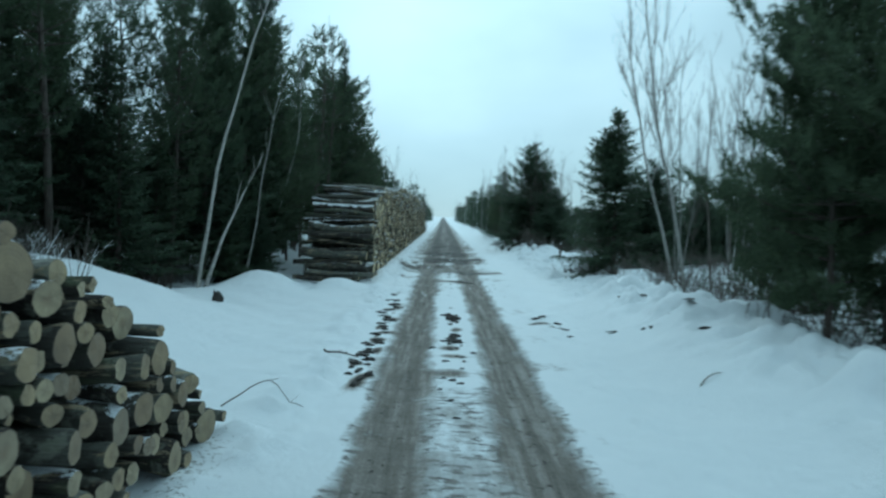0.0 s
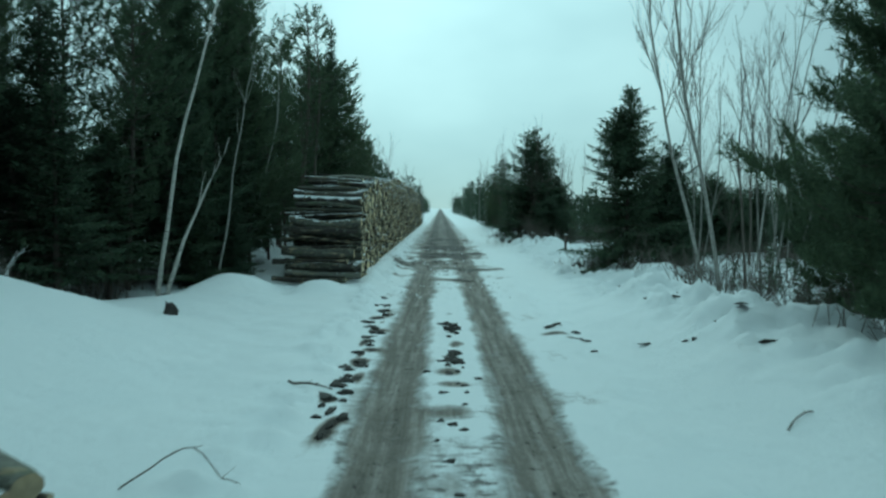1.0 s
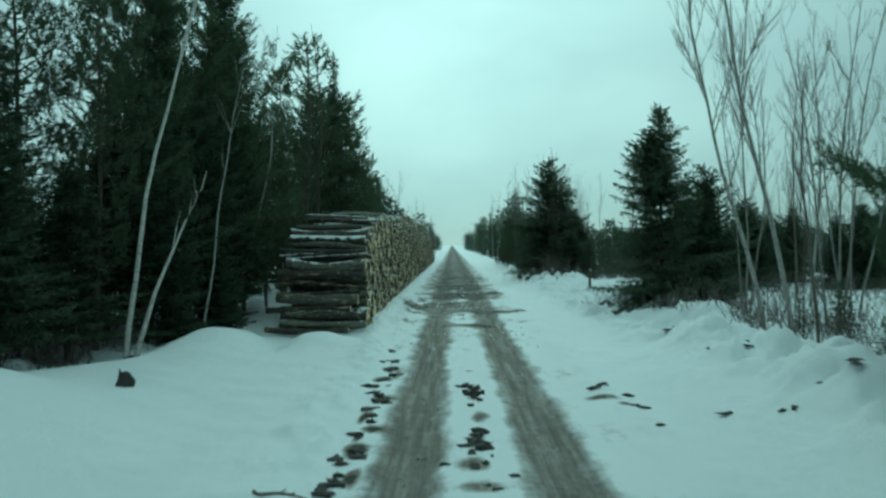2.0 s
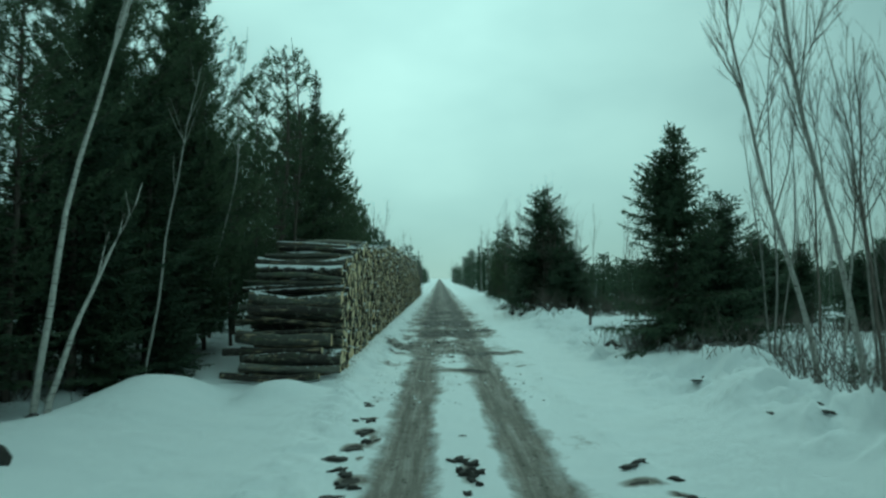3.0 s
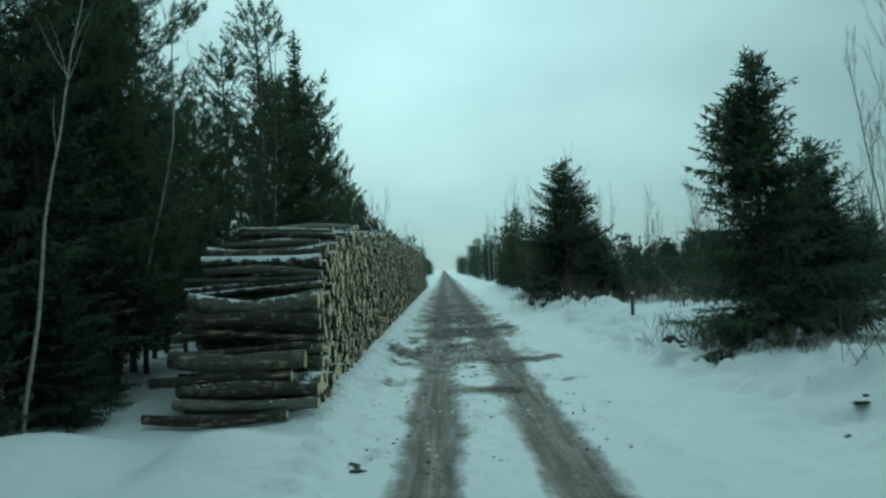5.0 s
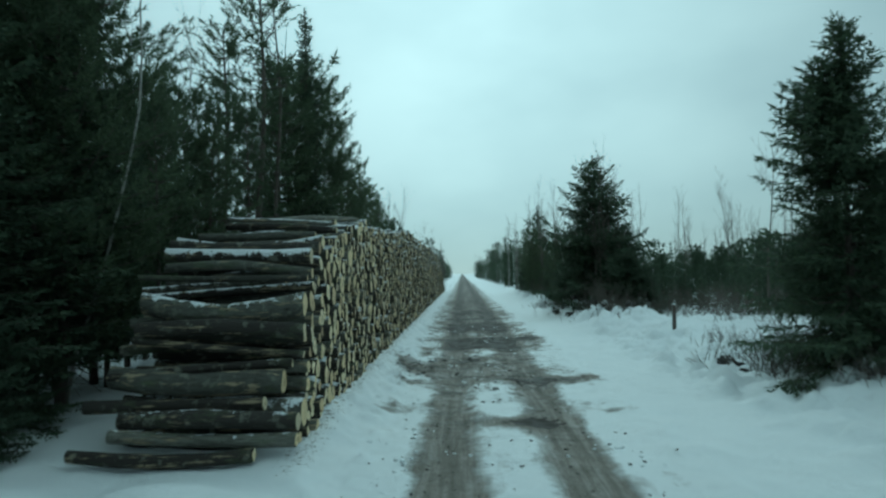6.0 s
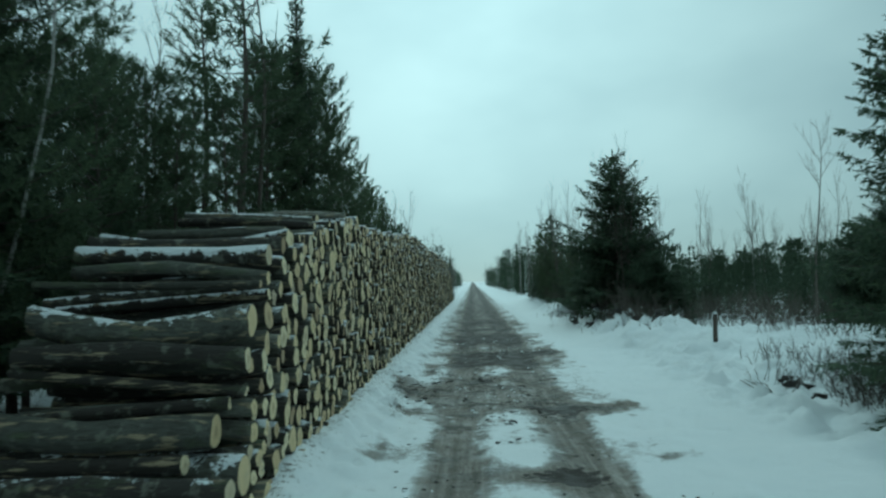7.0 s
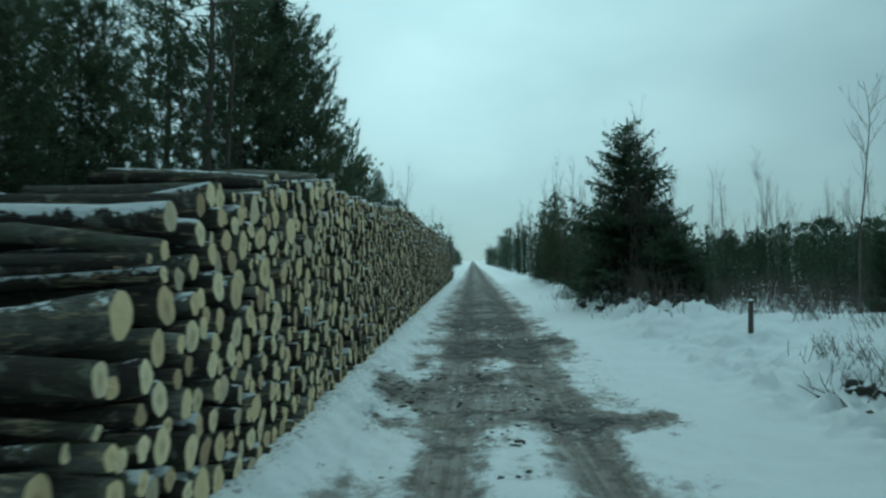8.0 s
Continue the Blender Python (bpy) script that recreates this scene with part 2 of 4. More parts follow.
def make_cut_wood(name="cut_wood", darken=0.0):
    n = Nodes(name, 0.8)
    rnd = n.random()
    uv = n.add("ShaderNodeUVMap").outputs[0]
    sep = n.add("ShaderNodeSeparateXYZ", Vector=uv)
    u, v = sep.outputs["X"], sep.outputs["Y"]
    rad = n.math("SQRT", n.math("ADD", n.math("MULTIPLY", u, u), n.math("MULTIPLY", v, v)))
    co = n.world_coords()
    rings = n.math("SINE", n.math("ADD", n.math("MULTIPLY", rad, 44.0), n.math("MULTIPLY", n.noise(12.0, co), 5.0)))
    tone = n.ramp(rnd, (0.0, (0.34, 0.25, 0.14)), (0.15, (0.60, 0.47, 0.27)), (0.5, (0.73, 0.60, 0.34)), (0.82, (0.80, 0.70, 0.45)), (1.0, (0.40, 0.34, 0.24)))
    col = n.mix(n.math("MULTIPLY", n.math("ADD", rings, 1.0), 0.09), tone, (0.25, 0.17, 0.09))
    heart = n.math("ADD", rad, n.math("MULTIPLY", n.noise(9.0, co), 0.5))
    col = n.mix(n.math("MULTIPLY", n.ramp(heart, (0.4, 0.6), (0.75, 0.0)), n.math("FRACT", n.math("MULTIPLY", rnd, 5.7))), col, (0.22, 0.14, 0.075))
    col = n.mix(n.ramp(n.noise(5.0, co, 5, 0.7), (0.5, 0.0), (0.75, 0.55)), col, (0.30, 0.27, 0.22))
    col = n.mix(n.ramp(rad, (0.90, 0.0), (0.96, 1.0)), col, (0.09, 0.07, 0.05))
    if darken:
        # mottled dark brown mixed over the whole sawn face
        darkening = n.ramp(n.noise(3.0, co, 5, 0.65), (0.3, darken), (0.7, darken * 0.55))
        col = n.mix(darkening, col, (0.13, 0.105, 0.08))
    n.bump(n.noise(40.0, co, 4, 0.7), 0.5, 0.01)
    return n.colour(col)


GROUND = make_ground()
SPRUCE = make_needles("spruce_needles", (0.044, 0.062, 0.044), (0.078, 0.108, 0.068), (0.118, 0.150, 0.086))
PINE = make_needles("pine_needles", (0.050, 0.068, 0.044), (0.088, 0.118, 0.068), (0.128, 0.155, 0.084))
CONIFER_BARK = make_bark("conifer_bark", (0.045, 0.036, 0.030), (0.12, 0.10, 0.085))
GREY_BARK = make_bark("grey_bark", (0.10, 0.095, 0.085), (0.26, 0.25, 0.23))
PALE_BARK = make_bark("pale_bark", (0.20, 0.19, 0.175), (0.42, 0.41, 0.38), marks=True)
BIRCH_BARK = make_bark("birch_bark", (0.34, 0.325, 0.30), (0.60, 0.58, 0.54), marks=True)
TWIG_BARK = make_bark("twig_bark", (0.07, 0.058, 0.05), (0.16, 0.14, 0.12))
SNOWY_WOOD = make_bark("snowy_wood", (0.05, 0.042, 0.035), (0.13, 0.115, 0.095), snow=0.6)
LOG_BARK = make_log_bark()
SNOWY_LOG = make_log_bark("snowy_log_bark", 0.8)
THICK_BARK = make_log_bark("thick_log_bark", -0.25)
CUT_WOOD = make_cut_wood()
DARKER_CUT_WOOD = make_cut_wood("darker_cut_wood", 0.85)


def make_mud():
    n = Nodes("frozen_mud", 0.75)
    co = n.coords()
    n.bump(n.noise(14.0, co, 5, 0.7), 0.8, 0.02)
    return n.colour(n.ramp(n.noise(7.0, co, 4, 0.6), (0.35, (0.020, 0.018, 0.016)), (0.7, (0.06, 0.054, 0.048))))


MUD = make_mud()


# ---- geometry helpers ----
def mesh_from(name, verts, faces, mats, index=None, smooth=False, uv=None):
    me = bpy.data.meshes.new(name)
    me.from_pydata([tuple(v) for v in verts], [], [tuple(f) for f in faces])
    for m in mats:
        me.materials.append(m)
    if index is not None:
        me.polygons.foreach_set("material_index", np.asarray(index, dtype=np.int32))
    if smooth is True:
        me.polygons.foreach_set("use_smooth", np.ones(len(me.polygons), dtype=bool))
    elif smooth is not False:
        me.polygons.foreach_set("use_smooth", np.asarray(smooth, dtype=bool))
    if uv is not None:
        layer = me.uv_layers.new(name="UVMap")
        loops = np.zeros(len(me.loops), dtype=np.int32)
        me.loops.foreach_get("vertex_index", loops)
        layer.data.foreach_set("uv", np.asarray(uv, dtype=np.float32)[loops].ravel())
    me.update()
    return me


def part(name, me, parent, label=""):
    ob = new(name, me)
    ob.parent = parent
    if label:
        ob["label"] = label
    return ob


def lattice(ix, iy, seed):
    h = (ix.astype(np.int64) * 374761393 + iy.astype(np.int64) * 668265263 + seed * 974634777) & 0xFFFFFFFF
    h = ((h ^ (h >> 13)) * 1274126177) & 0xFFFFFFFF
    return ((h ^ (h >> 16)) & 0xFFFF) / 65535.0


def soft_noise(x, y, seed=0):
    ix, iy = np.floor(x), np.floor(y)
    fx, fy = x - ix, y - iy
    fx, fy = fx * fx * (3 - 2 * fx), fy * fy * (3 - 2 * fy)
    a, b = lattice(ix, iy, seed), lattice(ix + 1, iy, seed)
    c, d = lattice(ix, iy + 1, seed), lattice(ix + 1, iy + 1, seed)
    return (a * (1 - fx) + b * fx) * (1 - fy) + (c * (1 - fx) + d * fx) * fy


def layered(x, y, seed=0, octaves=4):
    return sum(soft_noise(x * 2 ** k, y * 2 ** k, seed + k) * 0.5 ** (k + 1) for k in range(octaves))


def smooth(a, b, v):
    t = np.clip((v - a) / (b - a), 0, 1)
    return t * t * (3 - 2 * t)


def hill(x, y, cx, cy, sx, sy, h):
    return h * np.exp(-((x - cx) / sx) ** 2 - ((y - cy) / sy) ** 2)


# ---- the ground: one sheet, with the road pressed into it ----
LEFT_RUT, RIGHT_RUT, ROAD_MID = -0.47, 1.07, 0.3


def ground_height(x, y):
    x, y = np.asarray(x, dtype=float), np.asarray(y, dtype=float)
    off = np.abs(x - ROAD_MID)
    near = np.exp(-np.maximum(y - 60, 0) / 60) * np.exp(-np.maximum(np.abs(x) - 20, 0) / 30)
    wave = 0.15 * (layered(x * 0.35, y * 0.35, 5) - 0.5) + 0.09 * (layered(x * 1.6, y * 1.6, 9) - 0.5)
    z = wave * smooth(1.6, 3.2, off) * near
    ruts = np.exp(-((x - LEFT_RUT) / 0.33) ** 4) + np.exp(-((x - RIGHT_RUT) / 0.33) ** 4)
    z = z - 0.045 * ruts + (0.035 + 0.04 * smooth(19, 28, y)) * (layered(x * 3.5, y * 3.0, 21) - 0.5) * smooth(2.4, 1.6, off) * smooth(90, 60, y)
    # left bank, ploughed up before the stack, with a hollow behind it
    z = z + 0.10 * smooth(-1.3, -2.2, x) * smooth(1.0, 8, y)
    crest_x = -5.2 - 0.7 * smooth(20.5, 12.5, y)
    crest_z = 0.30 + 0.14 * smooth(17.5, 19.5, y) + 0.60 * smooth(15.5, 12, y)
    face = smooth(0.0, 1.0, (-2.8 - x) / (-2.8 - crest_x))
    past = smooth(16, 18, y)
    left = crest_z * face * (1 - (0.55 + 0.45 * past) * smooth(0.3 - 0.3 * past, 2.2 - 0.9 * past, crest_x - x))
    z = z + left * smooth(22.4, 20.6, y) + 0.22 * smooth(-4.5, -7, x) * smooth(20.5, 23, y)
    z = z + hill(x, y, -8.4, 12.6, 2.0, 2.4, 1.05)
    z = z + hill(x, y, -3.0, 20.9, 0.75, 0.9, 0.30) - hill(x, y, -3.95, 20.9, 0.4, 1.3, 0.28) + hill(x, y, -4.9, 19.8, 0.8, 1.0, 0.12)
    z = z + 0.22 * np.exp(-((x + 2.25) / 0.45) ** 2) * smooth(22, 25, y) * np.exp(-np.maximum(y - 110, 0) / 20)
    # right bank, flatter at the turning place
    open_place = smooth(26, 30, y) * smooth(40, 36, y)
    wide = smooth(18, 22, y) * smooth(40, 36, y)
    right = smooth(2.4 + 2.2 * wide, 5.1 + 2.0 * wide, x) * (0.62 - 0.36 * smooth(38, 43, y)) * (1 - 0.62 * open_place) * (1 - 0.62 * smooth(5.5, 7.2, x) * (1 - open_place))
    z = z + right + hill(x, y, 8.2, 33.0, 1.6, 1.4, 0.2) + hill(x, y, 6.6, 22.6, 0.9, 2.6, 0.25)
    z = z + 0.10 * np.exp(-((x - 2.3) / 0.35) ** 2) * layered(x, y * 0.5, 33) * (1 - open_place)
    clods = smooth(0.48, 0.66, layered(x * 1.3, y * 1.3, 41)) * smooth(3.9, 4.8, x) * smooth(8.0, 6.0, x)
    z = z + 0.32 * clods * near * (0.35 + 0.65 * smooth(27, 20, y) + smooth(38, 42, y))
    lumps = np.maximum(layered(x * 3.0, y * 3.0, 45) - 0.45, 0) * (0.25 * smooth(2.0, 2.3, x) * smooth(3.0, 2.5, x) + 0.7 * smooth(3.5, 4.4, x) * smooth(7.0, 5.6, x) + smooth(-1.3, -1.6, x) * smooth(-2.3, -1.9, x) * 0.6)
    z = z + 0.85 * lumps * near
    heap = x + 0.16 * (y - 40.2)
    slash_row = np.maximum(layered(x * 1.7, y * 1.7, 47) - 0.36, 0) * smooth(5.0, 5.5, heap) * smooth(7.0, 6.2, heap) * smooth(38.8, 40.2, y) * smooth(58, 50, y)
    z = z + 0.65 * slash_row
    humps = np.maximum(layered(x * 0.9, y * 0.9, 49) - 0.42, 0) * smooth(4.6, 6.2, x) * smooth(12, 8, x) * smooth(26, 29, y) * smooth(44, 40, y)
    z = z + 0.5 * humps + 0.30 * np.exp(-((y - 40.0) / 1.5) ** 2) * smooth(5.6, 7.0, x) * smooth(16, 12, x)
    grain = np.maximum(layered(x * 4.2, y * 4.2, 57) - 0.46, 0) * smooth(3.4, 4.6, x) * smooth(13, 9, x) * (0.35 * smooth(12, 16, y) + 0.65 * smooth(25, 28, y)) * smooth(52, 46, y)
    z = z + 0.42 * grain
    clods_left = smooth(0.58, 0.75, layered(x * 1.0, y * 1.0, 43)) * smooth(-6.4, -7.4, x) * smooth(-14, -10, x)
    return z + 0.25 * clods_left * near


def ground_at(x, y):
    return float(ground_height(np.array([x]), np.array([y]))[0])


def spaced(*runs):
    out = []
    for a, b, step in runs:
        out += list(np.arange(a, b - step * 0.5, step))
    return np.array(out + [runs[-1][1]])


GX = spaced((-2500, -400, 300), (-400, -60, 34), (-60, -16, 2.2), (-16, -8, 0.4), (-8, -2, 0.12), (-2, 2.6, 0.07), (2.6, 9, 0.12), (9, 16, 0.4), (16, 60, 2.2), (60, 400, 34), (400, 2500, 300))
GY = spaced((-600, -20, 58), (-20, 3, 1.0), (3, 45, 0.12), (45, 80, 0.35), (80, 160, 1.6), (160, 400, 12), (400, 3400, 300))
XX, YY = np.meshgrid(GX, GY)
ZZ = ground_height(XX, YY)


def dirt_amount(x, y):
    x = x + 0.16 * (layered(x * 3.2, y * 2.6, 61) - 0.5)
    y = y + 0.25 * (layered(x * 2.8, y * 2.8, 63) - 0.5)
    ruts = np.exp(-((x - LEFT_RUT + 0.03) / 0.43) ** 4) + np.exp(-((x - RIGHT_RUT - 0.01) / 0.43) ** 4)
    worn = smooth(25, 33, y)
    d = 0.80 * ruts
    middle = np.exp(-((x - ROAD_MID) / 0.40) ** 4)
    d = d + middle * (0.24 * smooth(20, 24, y) + 0.20 * smooth(27, 31, y) + 0.22 * smooth(32, 40, y) + (0.5 + 0.6 * worn) * (layered(x * 2.6, y * 1.7, 51) - 0.45) + 0.42 * smooth(11, 8.5, y))
    edge = smooth(2.6, 1.5, np.abs(x - ROAD_MID)) * (1 - ruts) * (1 - middle)
    d = d + edge * (0.16 + 0.24 * worn + 0.9 * (layered(x * 1.6, y * 0.9, 53) - 0.5))
    # bare wet patches between and across the ruts
    d = d + 0.22 * smooth(2.2, 1.5, np.abs(x - ROAD_MID)) * smooth(34, 44, y)
    for k in range(7):
        d = d + hill(x, y, 0.3 + 0.5 * math.sin(k * 2.3), 36.0 + 3.4 * k + math.sin(k * 4.0), 1.4, 0.45, 0.55)
    for cx, cy, sx, sy, h in ((0.27, 16.0, 0.10, 0.7, 0.8), (0.27, 13.3, 0.14, 0.5, 0.8), (0.18, 12.4, 0.15, 0.25, 1.1), (0.36, 14.4, 0.12, 0.3, 1.1), (2.15, 15.4, 0.22, 0.15, 1.1), (2.45, 14.9, 0.16, 0.14, 1.1), (0.25, 11.7, 0.25, 0.15, 0.9), (0.2, 10.4, 0.3, 0.25, 0.7), (1.85, 29.5, 0.72, 0.62, 0.9),
                              (2.1, 26.0, 0.4, 0.25, 0.45), (1.9, 38.5, 0.35, 0.8, 0.7), (0.5, 25.4, 0.5, 0.4, 0.9), (-1.5, 26.4, 0.35, 0.5, 0.45), (-1.45, 31.6, 0.6, 1.1, 0.68), (-1.3, 29.4, 0.3, 0.35, 0.4), (0.3, 29.8, 0.5, 0.7, 0.55), (0.25, 31.7, 0.5, 0.8, 0.36), (0.4, 37.5, 1.3, 1.2, 0.5), (0.3, 43.5, 1.3, 1.5, 0.45), (0.3, 33.0, 0.5, 0.5, 0.5)):
        d = d + hill(x, y, cx, cy, sx, sy, h)
    for k in range(14):
        d = d + hill(x, y, -1.13 + 0.10 * math.sin(k * 2.4), 9.6 + 0.75 * k + 0.33 * math.sin(k * 5.1), 0.09 + 0.05 * math.sin(k * 3.3), 0.19 + 0.12 * math.cos(k * 1.7), 1.6)
    return np.where(y > 200, np.maximum(d, 0.5 * smooth(2.0, 1.2, np.abs(x - ROAD_MID))), d)


def litter_amount(x, y):
    woods = smooth(-6.0, -7.6, x) + smooth(5.6, 7.5, x) * (1 - 0.8 * smooth(25, 29, y) * smooth(41, 38, y) * smooth(12, 9, x))
    foot = np.exp(-((x + 2.2) / 0.4) ** 2) * smooth(21, 23, y) * 0.32 + np.exp(-((x + 2.1) / 0.5) ** 2) * smooth(9, 6, y) * 0.3
    return 0.36 * woods * smooth(24, 14, np.abs(x)) + foot + 0.12 + 0.07 * np.exp(-((np.abs(x - ROAD_MID) - 2.3) / 0.9) ** 2)


DIRT, LITTER = dirt_amount(XX, YY), litter_amount(XX, YY)
NX, NY = len(GX), len(GY)
I0, I1 = int(np.argmin(np.abs(GX + 1.6))), int(np.argmin(np.abs(GX - 2.2)))


def ground_piece(name, keep):
    ids = np.arange(NX * NY).reshape(NY, NX)
    jj, ii = np.nonzero(keep)
    quads = np.stack([ids[jj, ii], ids[jj, ii + 1], ids[jj + 1, ii + 1], ids[jj + 1, ii]], axis=1)
    used, inverse = np.unique(quads, return_inverse=True)
    quads = inverse.reshape(-1, 4)
    v = np.stack([XX.ravel()[used], YY.ravel()[used], ZZ.ravel()[used]], axis=1)
    me = mesh_from(name, v.tolist(), quads.tolist(), [GROUND], smooth=True)
    for key, values in (("dirt", DIRT), ("litter", LITTER)):
        me.attributes.new(key, "FLOAT", "POINT").data.foreach_set("value", values.ravel()[used].astype(np.float32))
    return new(name, me)


on_road = np.zeros((NY - 1, NX - 1), dtype=bool)
on_road[:, I0:I1] = True
tagged(ground_piece("ground", ~on_road), "snow-covered ground and ploughed banks beside a forest road", "ground", kind="structure")
tagged(ground_piece("road", on_road), "snowy dirt forest road with two brown muddy wheel ruts", "road", kind="structure")


# ---- trees ----
class Soup:
    """Vertices and faces gathered for one mesh."""

    def __init__(self):
        self.v, self.f = [], []

    def tube(self, pts, radii, sides=5):
        base = len(self.v)
        up = Vector((0, 0, 1))
        for k, (p, r) in enumerate(zip(pts, radii)):
            d = (pts[min(k + 1, len(pts) - 1)] - pts[max(k - 1, 0)]).normalized()
            a = d.cross(up if abs(d.z) < 0.9 else Vector((1, 0, 0))).normalized()
            b = d.cross(a)
            for s in range(sides):
                t = 2 * math.pi * s / sides
                self.v.append(p + a * (r * math.cos(t)) + b * (r * math.sin(t)))
        for k in range(len(pts) - 1):
            for s in range(sides):
                s2 = (s + 1) % sides
                o = base + k * sides
                self.f.append((o + s, o + s2, o + sides + s2, o + sides + s))
        tip = base + (len(pts) - 1) * sides
        self.f.append(tuple(tip + s for s in range(sides)))

    def leaf(self, p, d, side, length, width):
        """A slim spray of needles."""
        base = len(self.v)
        self.v += [p + side * width, p + d * length, p - side * width]
        self.f.append((base, base + 1, base + 2))

    def spray(self, p, d, side, length, width, fine, rng):
        """A twig's needles: one blade, or several short ones set along it on both sides."""
        if fine <= 1:
            self.leaf(p, d, side, length, width)
            return
        for i in range(fine):
            k = (i + 0.2) / fine
            sgn = 1 if i % 2 else -1
            e = (d * 0.75 + side * (sgn * rng.uniform(0.4, 1.0)) + Vector((rng.gauss(0, 0.3), rng.gauss(0, 0.3), rng.gauss(0, 0.3)))).normalized()
            self.leaf(p + d * (length * k), e, e.cross(Vector((rng.gauss(0, 0.4), rng.gauss(0, 0.4), 1))).normalized(), length * (0.52 - 0.22 * k) * rng.uniform(0.8, 1.2), width)
        self.leaf(p + d * (length * 0.6), d, side, length * 0.45, width)

    def mesh(self, name, mat, is_smooth=False):
        return mesh_from(name, self.v, self.f, [mat], smooth=is_smooth)


def rand_dir(rng):
    v = Vector((rng.gauss(0, 1), rng.gauss(0, 1), rng.gauss(0, 1)))
    return v.normalized()


def spruce_meshes(seed, h, r, bare=0.08, density=1.0, twin=False, full=7, fine=1, taper=0.7, slim=1.0):
    """Trunk and crown of a spruce: whorls of drooping boughs, each a limb with side sprays."""
    rng = random.Random(seed)
    trunk, crown = Soup(), Soup()
    wob = [Vector((rng.uniform(-0.05, 0.05) * h * 0.12, rng.uniform(-0.05, 0.05) * h * 0.12, 0)) for _ in range(7)]
    pts = [Vector((0, 0, h * k / 6 - (0.3 if k == 0 else 0))) + wob[k] * (k / 6) for k in range(7)]
    trunk.tube(pts, [0.0125 * h * (1 - 0.93 * k / 6) + 0.006 for k in range(7)], 8)
    # dead twigs under the crown
    for _ in range(int(10 + 26 * bare)):
        z = rng.uniform(0.04, max(bare, 0.12)) * h
        a = rng.uniform(0, 6.283)
        d = Vector((math.cos(a), math.sin(a), rng.uniform(-0.5, 0.1)))
        trunk.tube([Vector((0, 0, z)), Vector((0, 0, z)) + d * rng.uniform(0.3, 0.7) * r], [0.012, 0.004], 3)
    lobes = [(rng.randrange(1, 4), rng.uniform(0, 6.283), rng.uniform(1.2, 3.0)) for _ in range(3)]
    leaders = [(Vector((0, 0, 0)), 1.0)] + ([(Vector((-0.12 * h * 0.5, 0.05, 0)), 0.88)] if twin else [])
    for shift, top in leaders:
        z = bare * h if top == 1.0 else h * 0.55
        while z < h * top * 0.985:
            k = z / (h * top)
            reach = r * (1 - k) ** taper * (0.78 + 0.44 * rng.random()) * (1.0 if k > bare + 0.12 else 0.75 + 0.25 * (k - bare) / 0.12) + 0.10
            count = 5 if k > 0.85 else full
            turn = rng.uniform(0, 6.283)
            for b in range(count):
                if rng.random() < 0.10:
                    continue
                a = turn + 6.283 * b / count + rng.uniform(-0.35, 0.35)
                length = reach * rng.uniform(0.66, 1.16) * (1 + 0.14 * sum(math.sin(n * a + f + z * q) for n, f, q in lobes))
                out = Vector((math.cos(a), math.sin(a), 0))
                side = Vector((-out.y, out.x, 0))
                start = shift * min(1, k * 1.5) + Vector((0, 0, z + rng.uniform(-0.07, 0.07)))
                fall = -0.42 + 0.85 * k + rng.uniform(-0.22, 0.22)

                def bough(s):
                    return start + out * (length * s) + Vector((0, 0, length * (fall * s + 0.22 * s * s)))
                if density >= 0.5:
                    trunk.tube([bough(0), bough(0.5), bough(0.95)], [0.012 + 0.006 * length, 0.010, 0.003], 3)
                step = 0.075 / density
                s = 0.12 if length > 0.5 else 0.0
                while s < 1.0:
                    p = bough(s)
                    fwd = (bough(min(s + 0.05, 1.05)) - bough(s)).normalized()
                    w = (0.20 + 0.26 * length * (1 - s)) * rng.uniform(0.6, 1.3)
                    for sgn in (-1, 1):
                        d = (fwd * rng.uniform(0.5, 1.0) + side * sgn * rng.uniform(0.5, 1.0) + Vector((0, 0, rng.uniform(-0.55, 0.15)))).normalized()
                        flat = d.cross(Vector((rng.uniform(-0.5, 0.5), rng.uniform(-0.5, 0.5), 1))).normalized()
                        crown.spray(p, d, flat, w, slim * (0.018 + 0.024 * rng.random()) / density ** 0.7, fine, rng)
                    if rng.random() < 0.8:
                        d = (fwd * 0.4 + Vector((0, 0, -1)) + rand_dir(rng) * 0.4).normalized()
                        crown.spray(p, d, d.cross(rand_dir(rng)).normalized(), w * 0.75, slim * (0.018 + 0.024 * rng.random()) / density ** 0.7, fine, rng)
                    s += step / max(length, 0.12)
                d = (bough(1.02) - bough(0.9)).normalized()
                crown.leaf(bough(0.93), d, d.cross(rand_dir(rng)).normalized(), 0.2, 0.04)
            z += (0.20 + 0.10 * rng.random()) * (0.55 + 0.45 * (1 - k)) / density ** 0.5
        for _ in range(12):
            d = (Vector((0, 0, 1)) + rand_dir(rng) * 0.55).normalized()
            crown.leaf(shift + Vector((0, 0, h * top * rng.uniform(0.95, 1.0))), d, d.cross(rand_dir(rng)).normalized(), 0.2, 0.02)
        if top < 1.0:
            trunk.tube([shift * 0.6 + Vector((0, 0, h * 0.5)), shift + Vector((0, 0, h * top))], [0.05, 0.012], 5)
    return trunk, crown


